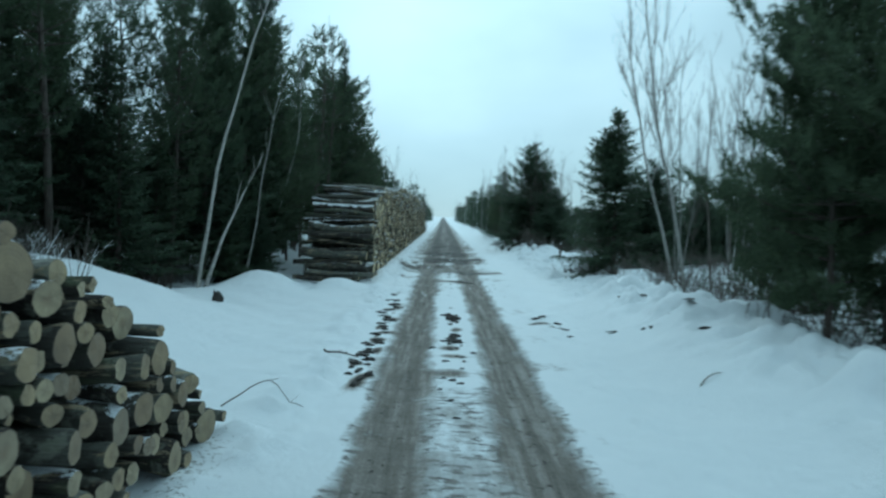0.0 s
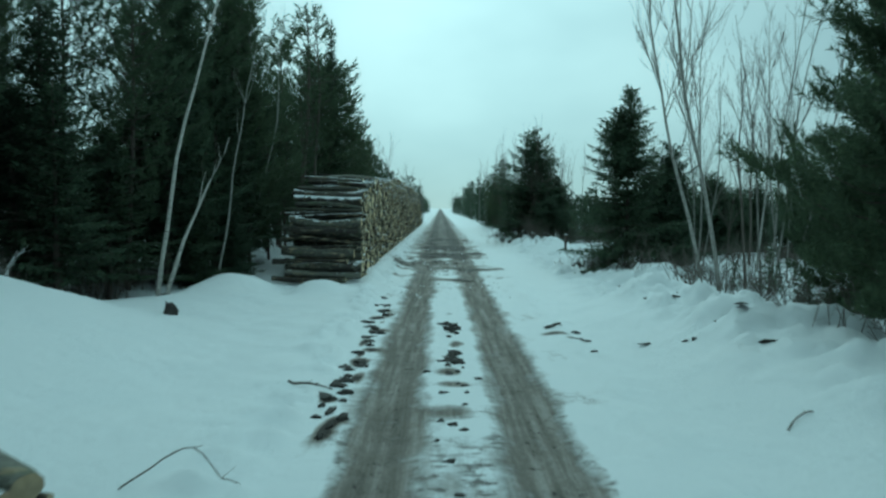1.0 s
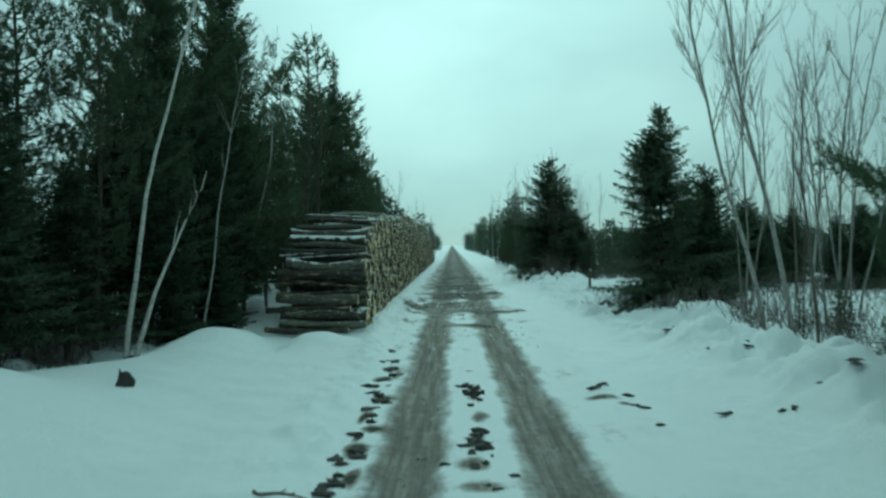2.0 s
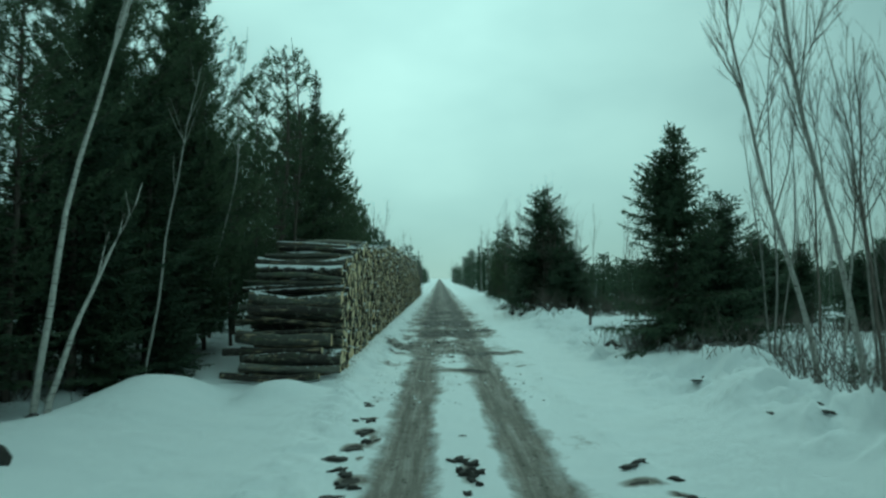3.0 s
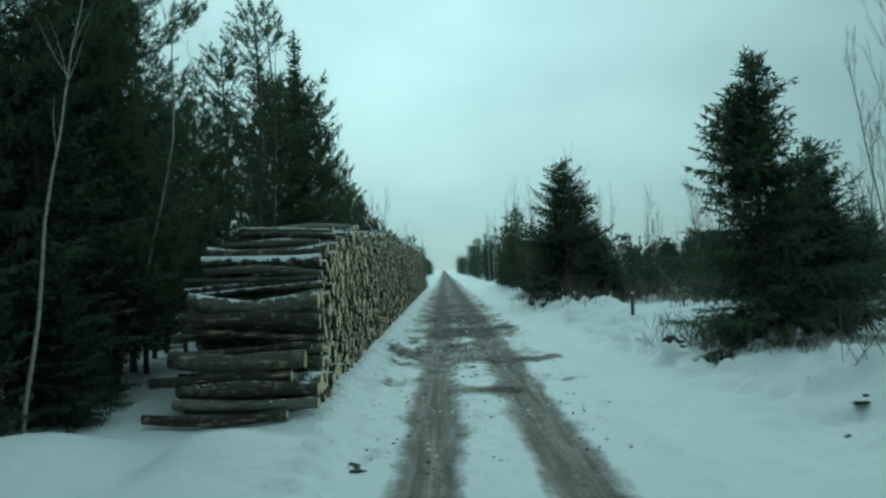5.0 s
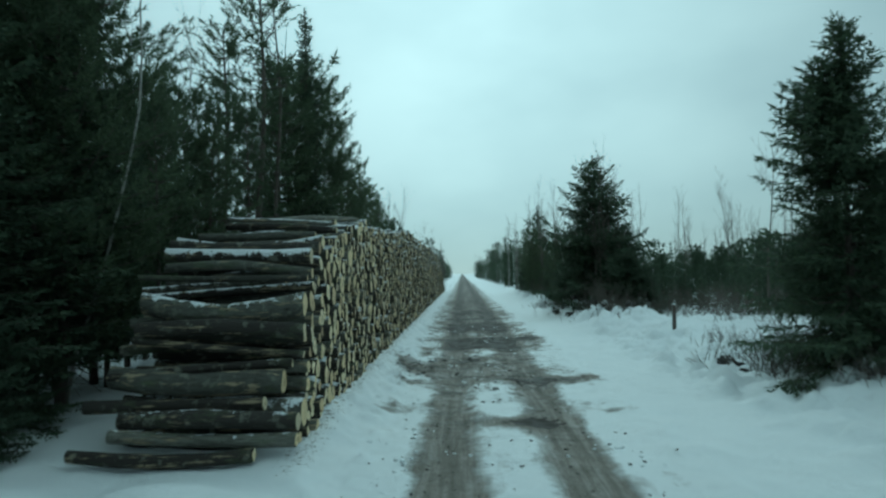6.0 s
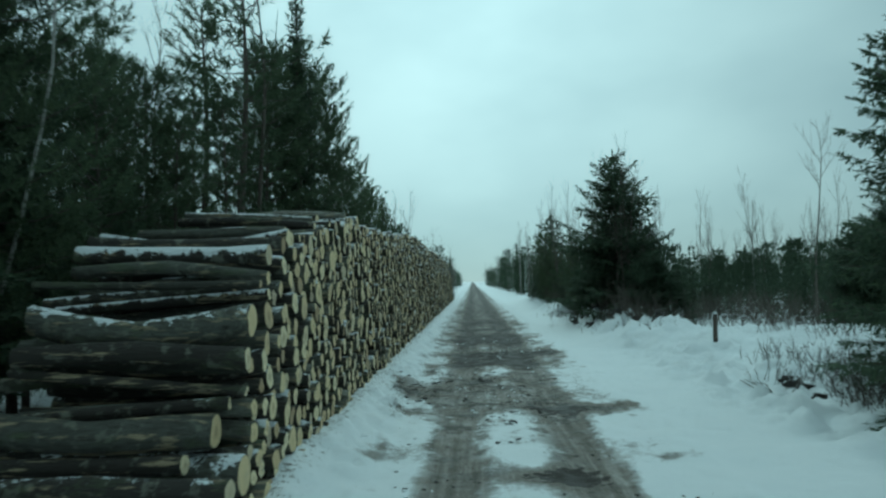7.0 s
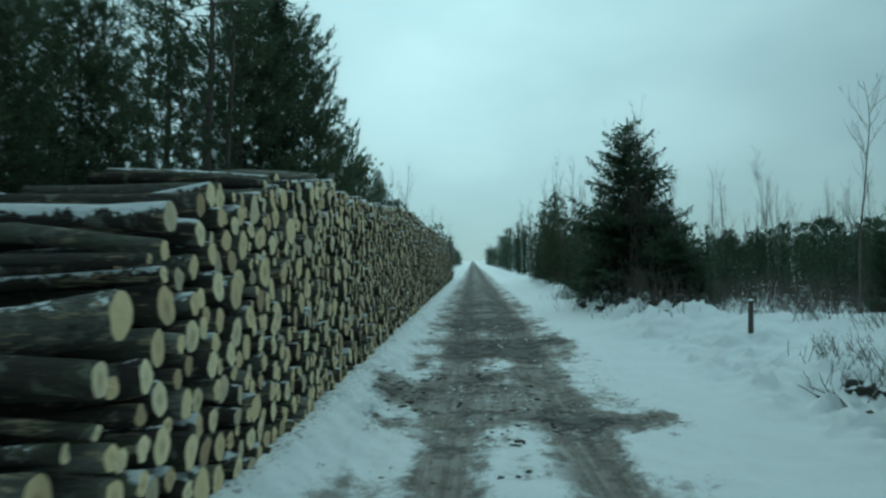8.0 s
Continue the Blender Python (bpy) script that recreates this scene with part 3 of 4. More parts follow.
def brush_tuft(crown, p, d, length, rng, needles, needle, width):
    """Needles standing all round the end of a twig, pointing forwards."""
    u = d.cross(Vector((0.3, 0.2, 1)) if abs(d.z) < 0.9 else Vector((1, 0, 0))).normalized()
    v = d.cross(u)
    for i in range(needles):
        k = (i + rng.random()) / needles
        a = rng.uniform(0, 6.283)
        out = u * math.cos(a) + v * math.sin(a)
        e = (d * (0.35 + 0.6 * k) + out * rng.uniform(0.6, 1.0)).normalized()
        crown.leaf(p + d * (length * k), e, e.cross(rand_dir(rng)).normalized(), needle * rng.uniform(0.7, 1.2) * (1.1 - 0.35 * k), width * rng.uniform(0.7, 1.3))


def pine_meshes(seed, h, r, bare=0.3, density=1.0, lace=0.0, peak=0.7, full=1.0):
    """Trunk and crown of a pine: whorls of limbs that turn up into brush-like tufts of needles."""
    rng = random.Random(seed)
    trunk, crown = Soup(), Soup()
    lean = Vector((rng.uniform(-0.03, 0.03), rng.uniform(-0.03, 0.03), 0))

    def stem(z):
        return lean * z + Vector((0.05 * math.sin(z * 0.8 + seed), 0.05 * math.cos(z * 0.7 + seed), z))
    pts = [stem(h * k / 7 - (0.3 if k == 0 else 0)) for k in range(8)]
    trunk.tube(pts, [0.0098 * h * (1 - 0.92 * k / 7) + 0.006 for k in range(8)], 8)
    for _ in range(int(46 * bare)):
        z = rng.uniform(0.06, bare + 0.06) * h
        a = rng.uniform(0, 6.283)
        d = Vector((math.cos(a), math.sin(a), rng.uniform(-0.35, 0.15)))
        trunk.tube([stem(z), stem(z) + d * rng.uniform(0.25, 0.75) * r], [0.014, 0.004], 3)
    bulges = [(rng.randrange(1, 4), rng.uniform(0, 6.283), rng.uniform(0.6, 1.8)) for _ in range(3)]
    needle = 0.15 + 0.05 * (1 - min(density, 1.0))
    width = 0.0105 / max(density, 0.12) ** 0.75
    count = int(11 + 15 * density)
    z = bare * h
    while z < h * 0.985:
        k = (z / h - bare) / (1 - bare)
        reach = r * min(1.0, 0.50 + 1.7 * k, 1.30 * (1 - k) ** peak + 0.10)
        turn = rng.uniform(0, 6.283)
        whorl = 5 if full < 2 else 7
        for b in range(whorl):
            if rng.random() < 0.10 + lace:
                continue
            a = turn + 6.283 * b / whorl + rng.uniform(-0.4, 0.4)
            length = reach * rng.uniform(0.55, 1.15) * (1 + 0.16 * sum(math.sin(n * a + f + z * q) for n, f, q in bulges))
            out = Vector((math.cos(a), math.sin(a), 0))
            side = Vector((-out.y, out.x, 0))
            rise = rng.uniform(0.15, 0.45) + 0.45 * k
            droop = rng.uniform(-0.28, 0.05) + 0.25 * k
            start = stem(z)

            def limb(s):
                return start + out * (length * s) + Vector((0, 0, length * (droop * s + rise * s * s)))
            if density >= 0.3:
                trunk.tube([limb(0), limb(0.5), limb(1.0)], [0.014 + 0.008 * length, 0.012, 0.004], 3)
            tufts = max(2, int((length * 8.0 + 1.5) * full * min(density, 1.0) + 0.5))
            for q in range(tufts):
                s = 1.0 if q == 0 else rng.uniform(0.30, 1.0)
                p = limb(s) + side * (rng.uniform(-0.34, 0.34) * length * (1.5 - s) * (q > 0)) + Vector((0, 0, rng.uniform(-0.10, 0.14)))
                lead = (out * rng.uniform(0.15, 0.7) + side * rng.uniform(-0.5, 0.5) + Vector((0, 0, rng.uniform(0.3, 1.0)))).normalized()
                brush_tuft(crown, p, lead, rng.uniform(0.22, 0.46), rng, count, needle, width)
        z += rng.uniform(0.24, 0.42) * (1.25 - 0.5 * k)
    brush_tuft(crown, stem(h * 0.96), Vector((0, 0, 1)), 0.4, rng, count, needle * 0.8, width)
    return trunk, crown


def bare_meshes(seed, h, lean=(0.0, 0.0), spread=0.33, twigs=1.0, radius=None, bend=0.0, limbs=None, reach=1.0):
    """A leafless tree: a winding stem with limbs that turn upwards, and its fine twigs."""
    rng = random.Random(seed)
    trunk, fine = Soup(), Soup()
    r0 = radius or 0.0044 * h + 0.008
    lx, ly = lean
    phase = rng.uniform(0, 6)

    def stem(s):
        z = h * s
        c = bend * h * s * (s - 1)
        return Vector((lx * z + c + 0.020 * h * s * math.sin(6 * s + phase) + 0.007 * h * math.sin(17 * s + 2 * phase) * s, ly * z + 0.025 * h * s * math.cos(5 * s + phase), z))
    pts = [stem(k / 11) for k in range(12)]
    pts[0] = pts[0] - Vector((0, 0, 0.4))
    trunk.tube(pts, [r0 * (1 - 0.92 * k / 11) + 0.003 for k in range(12)], 7)

    def grow(p, d, length, rad, depth):
        path, q, e = [p], p, d
        for _ in range(3):
            e = (e + Vector((0, 0, 0.17)) + rand_dir(rng) * 0.15).normalized()
            q = q + e * (length / 3)
            path.append(q)
        (trunk if depth == 0 else fine).tube(path, [rad, rad * 0.75, rad * 0.5, max(rad * 0.22, 0.0015)], 4 if depth == 0 else 3)
        if depth < 2:
            for _ in range(int((6 if depth == 0 else 3) * twigs + 0.5)):
                s = rng.uniform(0.5, 2.95)
                i = int(s)
                pp = path[i].lerp(path[i + 1], s - i)
                dd = ((path[i + 1] - path[i]).normalized() + rand_dir(rng) * 0.62 + Vector((0, 0, 0.1))).normalized()
                grow(pp, dd, length * rng.uniform(0.25, 0.5), max(rad * 0.42, 0.0028), depth + 1)
    for _ in range(int(h * 1.9) if limbs is None else limbs):
        s = rng.uniform(0.28, 0.97) if limbs is None else rng.uniform(0.55, 0.97)
        a = rng.uniform(0, 6.283)
        d = Vector((math.cos(a) * spread * 2.0, math.sin(a) * spread * 2.0, 1)).normalized()
        grow(stem(s), d, h * reach * rng.uniform(0.14, 0.36) * (1.15 - 0.8 * s), (r0 * (1 - 0.85 * s)) * 0.46 + 0.003, 0)
    return trunk, fine


def clump_meshes(seed, h, stems=5, fan=0.2):
    """Several thin stems from one stool, fanning out."""
    r = random.Random(seed)
    trunk, fine = Soup(), Soup()
    for k in range(stems):
        a = 6.283 * k / stems + r.uniform(-0.5, 0.5)
        f = fan * r.uniform(0.4, 1.2)
        hh = h * r.uniform(0.75, 1.0)
        foot = Vector((0.12 * math.cos(a), 0.12 * math.sin(a), 0))
        for src, dst in zip(bare_meshes(seed * 10 + k, hh, (f * math.cos(a), f * math.sin(a)), 0.3, 0.8, 0.0030 * hh + 0.005, -0.1 * math.cos(a)), (trunk, fine)):
            o = len(dst.v)
            dst.v += [v + foot for v in src.v]
            dst.f += [tuple(i + o for i in q) for q in src.f]
    return trunk, fine


TREES = {}


def tree_kind(name, key, soups, mats, names):
    trunk, crown = soups
    root = new(name)
    part(names[0], trunk.mesh(key + "_" + names[0], mats[0], True), root)
    tagged(part(names[1], crown.mesh(key + "_" + names[1], mats[1]), root), kind="stuff" if names[1] == "bare_crown" else "")
    TREES[key] = root
    return root


USED = set()


def plant(key, x, y, size=1.0, turn=0.0, wide=1.0, label="", category="tree", group="", sink=0.05):
    """Sets a tree of a kind on the ground; the first of a kind is the one that was built."""
    root = TREES[key]
    m = pose(x, y, ground_at(x, y) - sink, 0, 0, turn) @ Matrix.Diagonal((size * wide, size * wide, size, 1))
    if key in USED:
        ob = copy_thing(root, m)
    else:
        USED.add(key)
        root.matrix_basis = m
        ob = root
    return tagged(ob, label, category, group)


TC, TB = ("trunk", "crown"), ("trunk", "bare_crown")
tree_kind("spruce_tree", "roadside_spruce", spruce_meshes(11, 6.3, 2.2, 0.05, 0.8, twin=True, full=9, fine=6, taper=0.86, slim=0.6), (CONIFER_BARK, SPRUCE), TC)
tree_kind("spruce_tree", "bank_spruce", spruce_meshes(12, 9.5, 2.6, 0.11, 0.75, full=10, fine=7, slim=0.55), (CONIFER_BARK, SPRUCE), TC)
tree_kind("spruce_tree", "roadside_fir", spruce_meshes(13, 6.5, 2.6, 0.02, 0.58, full=11, fine=3, taper=0.7), (CONIFER_BARK, SPRUCE), TC)
tree_kind("fir_tree", "spire_fir", spruce_meshes(15, 12.1, 1.75, 0.18, 0.6, full=8, fine=3, taper=1.25, slim=0.8), (CONIFER_BARK, SPRUCE), TC)
for k, (h, r, bare) in enumerate(((10.5, 1.9, 0.19), (9.0, 1.6, 0.2), (11.5, 1.7, 0.22), (8.0, 1.5, 0.16))):
    tree_kind("spruce_tree", "spruce%d" % k, spruce_meshes(20 + k, h, r * 1.12, bare, 0.55, fine=3, full=8, slim=0.8), (CONIFER_BARK, SPRUCE), TC)
for k, (h, r, bare) in enumerate(((10.5, 1.9, 0.22), (9.5, 1.7, 0.25), (11.5, 1.8, 0.32), (8.5, 1.7, 0.16))):
    tree_kind("pine_tree", "pine%d" % k, pine_meshes(40 + k, h, r * 1.02, bare, 0.75, 0.0, 0.7, 1.1), (CONIFER_BARK, PINE), TC)
for k, (h, r, bare) in enumerate(((10.5, 1.25, 0.34), (9.6, 1.1, 0.42))):
    tree_kind("pine_tree", "lacy_pine%d" % k, pine_meshes(46 + k, h, r, bare, 0.55, 0.22), (CONIFER_BARK, PINE), TC)
tree_kind("pine_tree", "inner_pine", pine_meshes(53, 10.5, 2.2, 0.2, 0.24), (CONIFER_BARK, PINE), TC)
tree_kind("spruce_tree", "inner_spruce", spruce_meshes(54, 10.0, 2.0, 0.1, 0.3), (CONIFER_BARK, SPRUCE), TC)
tree_kind("pine_tree", "bushy_pine", pine_meshes(51, 10.0, 2.1, 0.12, 1.0, 0.0, 0.62, 1.6), (CONIFER_BARK, PINE), TC)
tree_kind("pine_tree", "bank_pine", pine_meshes(57, 7.2, 2.5, 0.12, 1.0, 0.0, 1.0, 3.0), (CONIFER_BARK, PINE), TC)
tree_kind("spruce_tree", "young_spruce", spruce_meshes(31, 2.6, 0.9, 0.03, 0.48), (CONIFER_BARK, SPRUCE), TC)
for k, (h, lean, spread) in enumerate(((9.5, (-0.17, 0), 0.24), (8.0, (0.03, 0.02), 0.36), (7.0, (0.06, -0.03), 0.28), (10.5, (0.0, 0.0), 0.22), (5.0, (0.05, 0.03), 0.4), (8.6, (-0.22, 0.0), 0.26))):
    front = k in (0, 5)
    tree_kind("bare_tree", "bare%d" % k, bare_meshes(60 + k, h, lean, spread, 1.25 if front else 0.9, 0.047 if front else None, 0.06 if front else 0.0), (PALE_BARK if front else TWIG_BARK, TWIG_BARK), TB)

tree_kind("bare_tree", "clump0", clump_meshes(71, 9.0, 3, 0.16), (GREY_BARK, TWIG_BARK), TB)
tree_kind("bare_tree", "clump1", clump_meshes(72, 7.5, 3, 0.13), (GREY_BARK, TWIG_BARK), TB)

# leaning birches at the edge of the woods
for key, bx, by, h, lean, bend in (("birch_a", -6.45, 18.7, 9.2, (0.205, 0.0), 0.03), ("birch_b", -6.25, 18.7, 3.75, (0.38, 0.0), 0.03), ("birch_c", -6.1, 22.0, 6.6, (0.14, 0.0), -0.09),
                                     ("birch_d", -6.6, 33.7, 5.0, (-0.20, 0.0), 0.0), ("birch_e", -6.65, 26.0, 8.6, (0.20, 0.0), -0.137)):
    tree_kind("birch_tree", key, bare_meshes(len(key) + int(h * 10), h, lean, 0.25, 0.25, 0.055 if key in ("birch_a", "birch_b") else 0.032, bend, 6 if h > 5 else 4), (BIRCH_BARK if key in ("birch_a", "birch_b", "birch_d") else PALE_BARK, TWIG_BARK), TB)
    plant(key, bx, by, label="slender leaning white birch with a bare crown at the woods' edge", group="leaning birches")

# roadside trees that stand by themselves
plant("roadside_spruce", 6.7, 27.8, turn=10, label="dark green bushy spruce standing alone on the snow bank")
plant("roadside_fir", 5.85, 47.6, size=1.1, turn=40, label="dark bushy spruce with a ragged top beside the road")
plant("bank_pine", 6.35, 11.6, size=0.84, turn=0, label="dark bushy pine with tufted boughs behind the snow bank", group="pines on the bank")
plant("bank_pine", 7.9, 10.1, size=1.15, turn=130, label="taller dark bushy pine with tufted boughs behind the snow bank", group="pines on the bank")
plant("bank_pine", 8.3, 13.2, size=0.85, turn=220, label="dark bushy pine with tufted boughs behind the snow bank", group="pines on the bank")
plant("bank_pine", 9.6, 11.7, size=0.9, turn=300, label="dark bushy pine with tufted boughs behind the snow bank", group="pines on the bank")
plant("bank_pine", 7.5, 15.0, size=0.55, turn=80, label="small dark bushy pine behind the snow bank", group="pines on the bank")
plant("roadside_fir", 8.5, 29.0, size=0.66, turn=200, label="smaller dark spruce behind the roadside spruce")
plant("roadside_fir", 7.6, 48.9, size=0.62, turn=110, label="dark bushy spruce among bare saplings")
# low spruces added to darken the hollow, standing for brush and shade
for x, y, size, turn in ((-5.9, 22.9, 0.30, 20), (-6.5, 21.5, 0.34, 140), (-6.3, 24.4, 0.28, 250)):
    plant("roadside_fir", x, y, size, turn, label="low spruce added to stand for dark brush and shade behind the snow bank", group="young spruces")
BARE = "tall leafless grey sapling with fine upright branches"
for key, x, y, size, turn in (("bare0", 6.2, 17.8, 1.0, 0), ("bare5", 6.45, 19.6, 1.0, 0), ("clump1", 9.2, 22.2, 1.2, 60), ("clump0", 8.6, 26.0, 1.0, 100), ("clump0", 10.6, 24.0, 1.0, 200),
                              ("bare0", 11.0, 27.0, 0.9, 80), ("bare3", 12.5, 31.0, 0.8, 10), ("bare1", 10.4, 40.0, 0.8, 280), ("bare4", 6.0, 17.2, 0.5, 0), ("bare2", 7.4, 19.4, 0.9, 170), ("bare4", 6.9, 15.6, 0.7, 90)):
    plant(key, x, y, size, turn, label=BARE, group="bare saplings")

# the woods along the left side
rng = random.Random(5)
PINE_LABEL, SPRUCE_LABEL = "dark green pine with tufted crown in the dense woods", "dark green spruce with drooping boughs in the dense woods"
placed = [(-6.5, 18.7), (-6.25, 18.6), (-6.1, 22.0), (-6.6, 33.7), (-6.65, 26.0)]


def wood_tree(key, x, y, size, label, group, gap=1.0, wide=1.0):
    if any((x - a) ** 2 + (y - b) ** 2 < gap * gap for a, b in placed):
        return
    placed.append((x, y))
    plant(key, x, y, size, rng.uniform(0, 360), wide, label=label, group=group)


for key, x, y, size in (("spruce0", -6.55, 23.4, 0.60), ("spruce1", -7.1, 21.2, 0.66), ("spruce3", -6.5, 25.0, 0.68), ("spruce0", -7.5, 24.2, 0.72), ("spruce1", -7.0, 27.7, 0.62), ("spruce3", -7.6, 18.9, 0.72), ("spruce3", -8.2, 21.6, 0.85), ("spruce0", -8.4, 16.6, 0.7)):
    plant(key, x, y, size, x * 211, 1.35, label="small dark spruce with low drooping boughs at the woods' edge", group="woods")
    placed.append((x, y))
plant("lacy_pine0", -8.0, 25.2, 1.1, 160, 1.3, label=PINE_LABEL, group="woods")
placed.append((-8.0, 25.2))
plant("bank_spruce", -6.95, 26.5, 1.22, 75, 0.52, label="tall dark spruce at the woods' edge beside the log stack")
placed.append((-6.95, 26.5))
for key, x, y, size in (("spire_fir", -5.83, 40.7, 0.99), ("bushy_pine", -5.9, 42.6, 0.98), ("bushy_pine", -6.6, 39.6, 0.96), ("pine1", -5.6, 45.2, 0.92), ("pine3", -5.6, 48.0, 0.84), ("lacy_pine1", -5.2, 50.5, 0.8), ("spruce1", -7.4, 41.5, 1.0), ("pine2", -7.1, 43.0, 0.92),
                        ("lacy_pine0", -6.5, 36.6, 0.96), ("lacy_pine1", -7.3, 35.4, 1.0), ("lacy_pine0", -7.9, 37.6, 0.86), ("lacy_pine1", -6.2, 34.7, 0.85), ("lacy_pine0", -8.6, 34.2, 0.66),
                        ("pine3", -6.3, 29.0, 0.78), ("bushy_pine", -7.2, 32.4, 0.67), ("bushy_pine", -7.5, 30.1, 0.65), ("spruce0", -6.6, 27.4, 0.58), ("pine2", -7.8, 31.6, 0.62),
                        ("pine1", -6.4, 32.0, 0.62), ("spruce0", -7.3, 27.0, 0.6), ("spruce1", -7.2, 21.5, 0.95), ("pine0", -7.6, 20.0, 0.76), ("spruce0", -8.3, 17.5, 1.0), ("pine2", -8.6, 15.6, 1.0), ("spruce3", -7.4, 16.3, 0.8), ("bank_spruce", -7.1, 22.3, 0.84), ("bushy_pine", -7.9, 23.4, 0.92), ("pine0", -8.6, 18.8, 1.05), ("bushy_pine", -7.6, 25.8, 0.72), ("bushy_pine", -8.3, 28.6, 0.66)):
    wood_tree(key, x, y, size, PINE_LABEL if "pine" in key else SPRUCE_LABEL, "woods", 0.5)
plant("bushy_pine", -6.5, 25.8, 0.86, 110, 1.1, label=PINE_LABEL, group="woods")
for _ in range(1400):
    y = rng.uniform(6, 75)
    x = -6.3 - 15 * rng.random() ** 1.4
    edge = 7.6 if y < 22 else 5.9
    if x > -edge or len(placed) > 240:
        continue
    # a thin stretch of lacy pines, with light behind them
    thin = y > 33 and -0.44 < (x + 0.25) / (y - 17) < -0.28
    if (thin and rng.random() < 0.85) or (24.5 < y < 34 and x > -14 and rng.random() < 0.5):
        continue
    key = rng.choice(("pine0", "pine2", "pine3", "spruce0", "spruce1", "spruce2", "spruce3", "spruce0") if x > -9.5 else ("inner_pine", "inner_spruce"))
    wood_tree(key, x, y, rng.uniform(0.72, 1.02) * (0.58 if 24.5 < y < 34 and x > -14 else 0.70 if 24.5 < y < 40 else 0.84), PINE_LABEL if "pine" in key else SPRUCE_LABEL, "woods", 1.15)
YOUNG = "young green spruce growing under the taller trees"
for _ in range(60):
    side = rng.random()
    if side < 0.12:
        wood_tree("young_spruce", rng.uniform(-12, -9), rng.uniform(15.5, 24), rng.uniform(0.6, 1.3), YOUNG, "young spruces", 0.6)
    else:
        wood_tree("young_spruce", rng.uniform(7.5, 13), rng.uniform(11, 22), rng.uniform(0.4, 0.8), YOUNG, "young spruces", 0.8)
tree_kind("bare_tree", "pole", bare_meshes(66, 12.0, (0.01, 0.0), 0.8, 0.5, 0.08, 0.0, 9, 0.35), (CONIFER_BARK, TWIG_BARK), TB)
for x, y, size in ((-5.9, 36.4, 1.0), (-7.0, 42.5, 1.0)):
    plant("pole", x, y, size, x * 100, label="tall thin grey dead trunk with short stubs", group="dead trunks")
for _ in range(26):
    wood_tree(rng.choice(("bare0", "bare1", "bare3")), rng.uniform(-12, -6.0), rng.uniform(28, 60), rng.uniform(0.8, 1.05), BARE, "bare saplings", 0.6)

# trees along the right side, past the turning place
for _ in range(230):
    y = 44 + 42 * rng.random() ** 1.2
    x = 5.0 + (2.6 + 0.10 * (y - 44)) * rng.random() ** 1.3
    if y < 53 and x < 6.6:
        continue
    key = rng.choice(("spruce1", "spruce3", "pine3", "pine1", "inner_spruce"))
    wood_tree(key, x, y, rng.uniform(0.36, 0.58) * (0.85 if key == "inner_spruce" else 1), PINE_LABEL if "pine" in key else SPRUCE_LABEL, "roadside woods", 0.9, 1.4)
for _ in range(26):
    key = rng.choice(("young_spruce", "young_spruce", "roadside_fir"))
    wood_tree(key, rng.uniform(5.4, 7.4), rng.uniform(43.0, 54), rng.uniform(0.8, 1.1) if key == "young_spruce" else rng.uniform(0.32, 0.42), SPRUCE_LABEL, "roadside woods", 0.7, 1.3)
for _ in range(46):
    wood_tree(rng.choice(("bare1", "bare2", "bare3", "bare4")), rng.uniform(5.0, 9), rng.uniform(48, 85), rng.uniform(0.6, 0.85), BARE, "bare saplings", 0.6)
for k in range(56):
    y = 46 + 50 * rng.random() ** 1.2
    plant(rng.choice(("bare1", "bare2", "bare3")), 5.3 + (2.5 + 0.06 * (y - 46)) * rng.random(), y, rng.uniform(0.62, 0.86), 47 * k, label=BARE, group="bare saplings")
for key, x, y, size, turn in (("bare3", 16.5, 70.0, 0.92, 20), ("bare3", 18.6, 74.0, 0.78, 80), ("bare0", 23.5, 76.0, 1.05, 0), ("bare1", 20.5, 66.0, 0.85, 140), ("bare3", 15.0, 64.0, 0.8, 200), ("bare2", 26.0, 72.0, 1.0, 60), ("bare3", 28.0, 78.0, 0.9, 300)):
    plant(key, x, y, size, turn, label=BARE, group="bare saplings")
for _ in range(16):
    wood_tree(rng.choice(("bare1", "bare2", "bare3")), rng.uniform(9, 30), rng.uniform(48, 78), rng.uniform(0.5, 0.75), BARE, "bare saplings", 0.8)
for _ in range(90):
    y = rng.uniform(50, 76)
    x = rng.uniform(8.5, 34)
    wood_tree("young_spruce", x, y, rng.uniform(0.6, 1.05), YOUNG, "young spruces", 0.8, 1.35)
for k in range(18):
    plant("roadside_fir", 11 + 10 * rng.random(), 34 + 13 * rng.random(), rng.uniform(0.38, 0.58), 37 * k, 0.95, label=YOUNG, group="young spruces")
tree_kind("birch_tree", "birch_f", bare_meshes(39, 4.4, (-0.24, 0.0), 0.25, 0.4, 0.035, 0.02, 4), (BIRCH_BARK, TWIG_BARK), TB)
plant("birch_f", 5.5, 50.6, label="thin leaning white birch before the dark thicket", group="leaning birches")

for key, x, y, size, turn in (("bushy_pine", -10.2, 13.6, 0.95, 30), ("spruce0", -9.5, 15.4, 0.95, 80), ("bushy_pine", -10.4, 17.0, 1.0, 140), ("spruce1", -9.2, 12.4, 1.05, 210), ("bushy_pine", -11.6, 20.0, 1.0, 260), ("spruce2", -10.8, 15.2, 0.9, 20), ("spruce1", -9.6, 17.4, 1.0, 160), ("spruce0", -9.3, 22.0, 0.62, 50), ("bushy_pine", -9.0, 24.6, 0.68, 110)):
    plant(key, x, y, size, turn, label=PINE_LABEL if "pine" in key else SPRUCE_LABEL, group="woods")

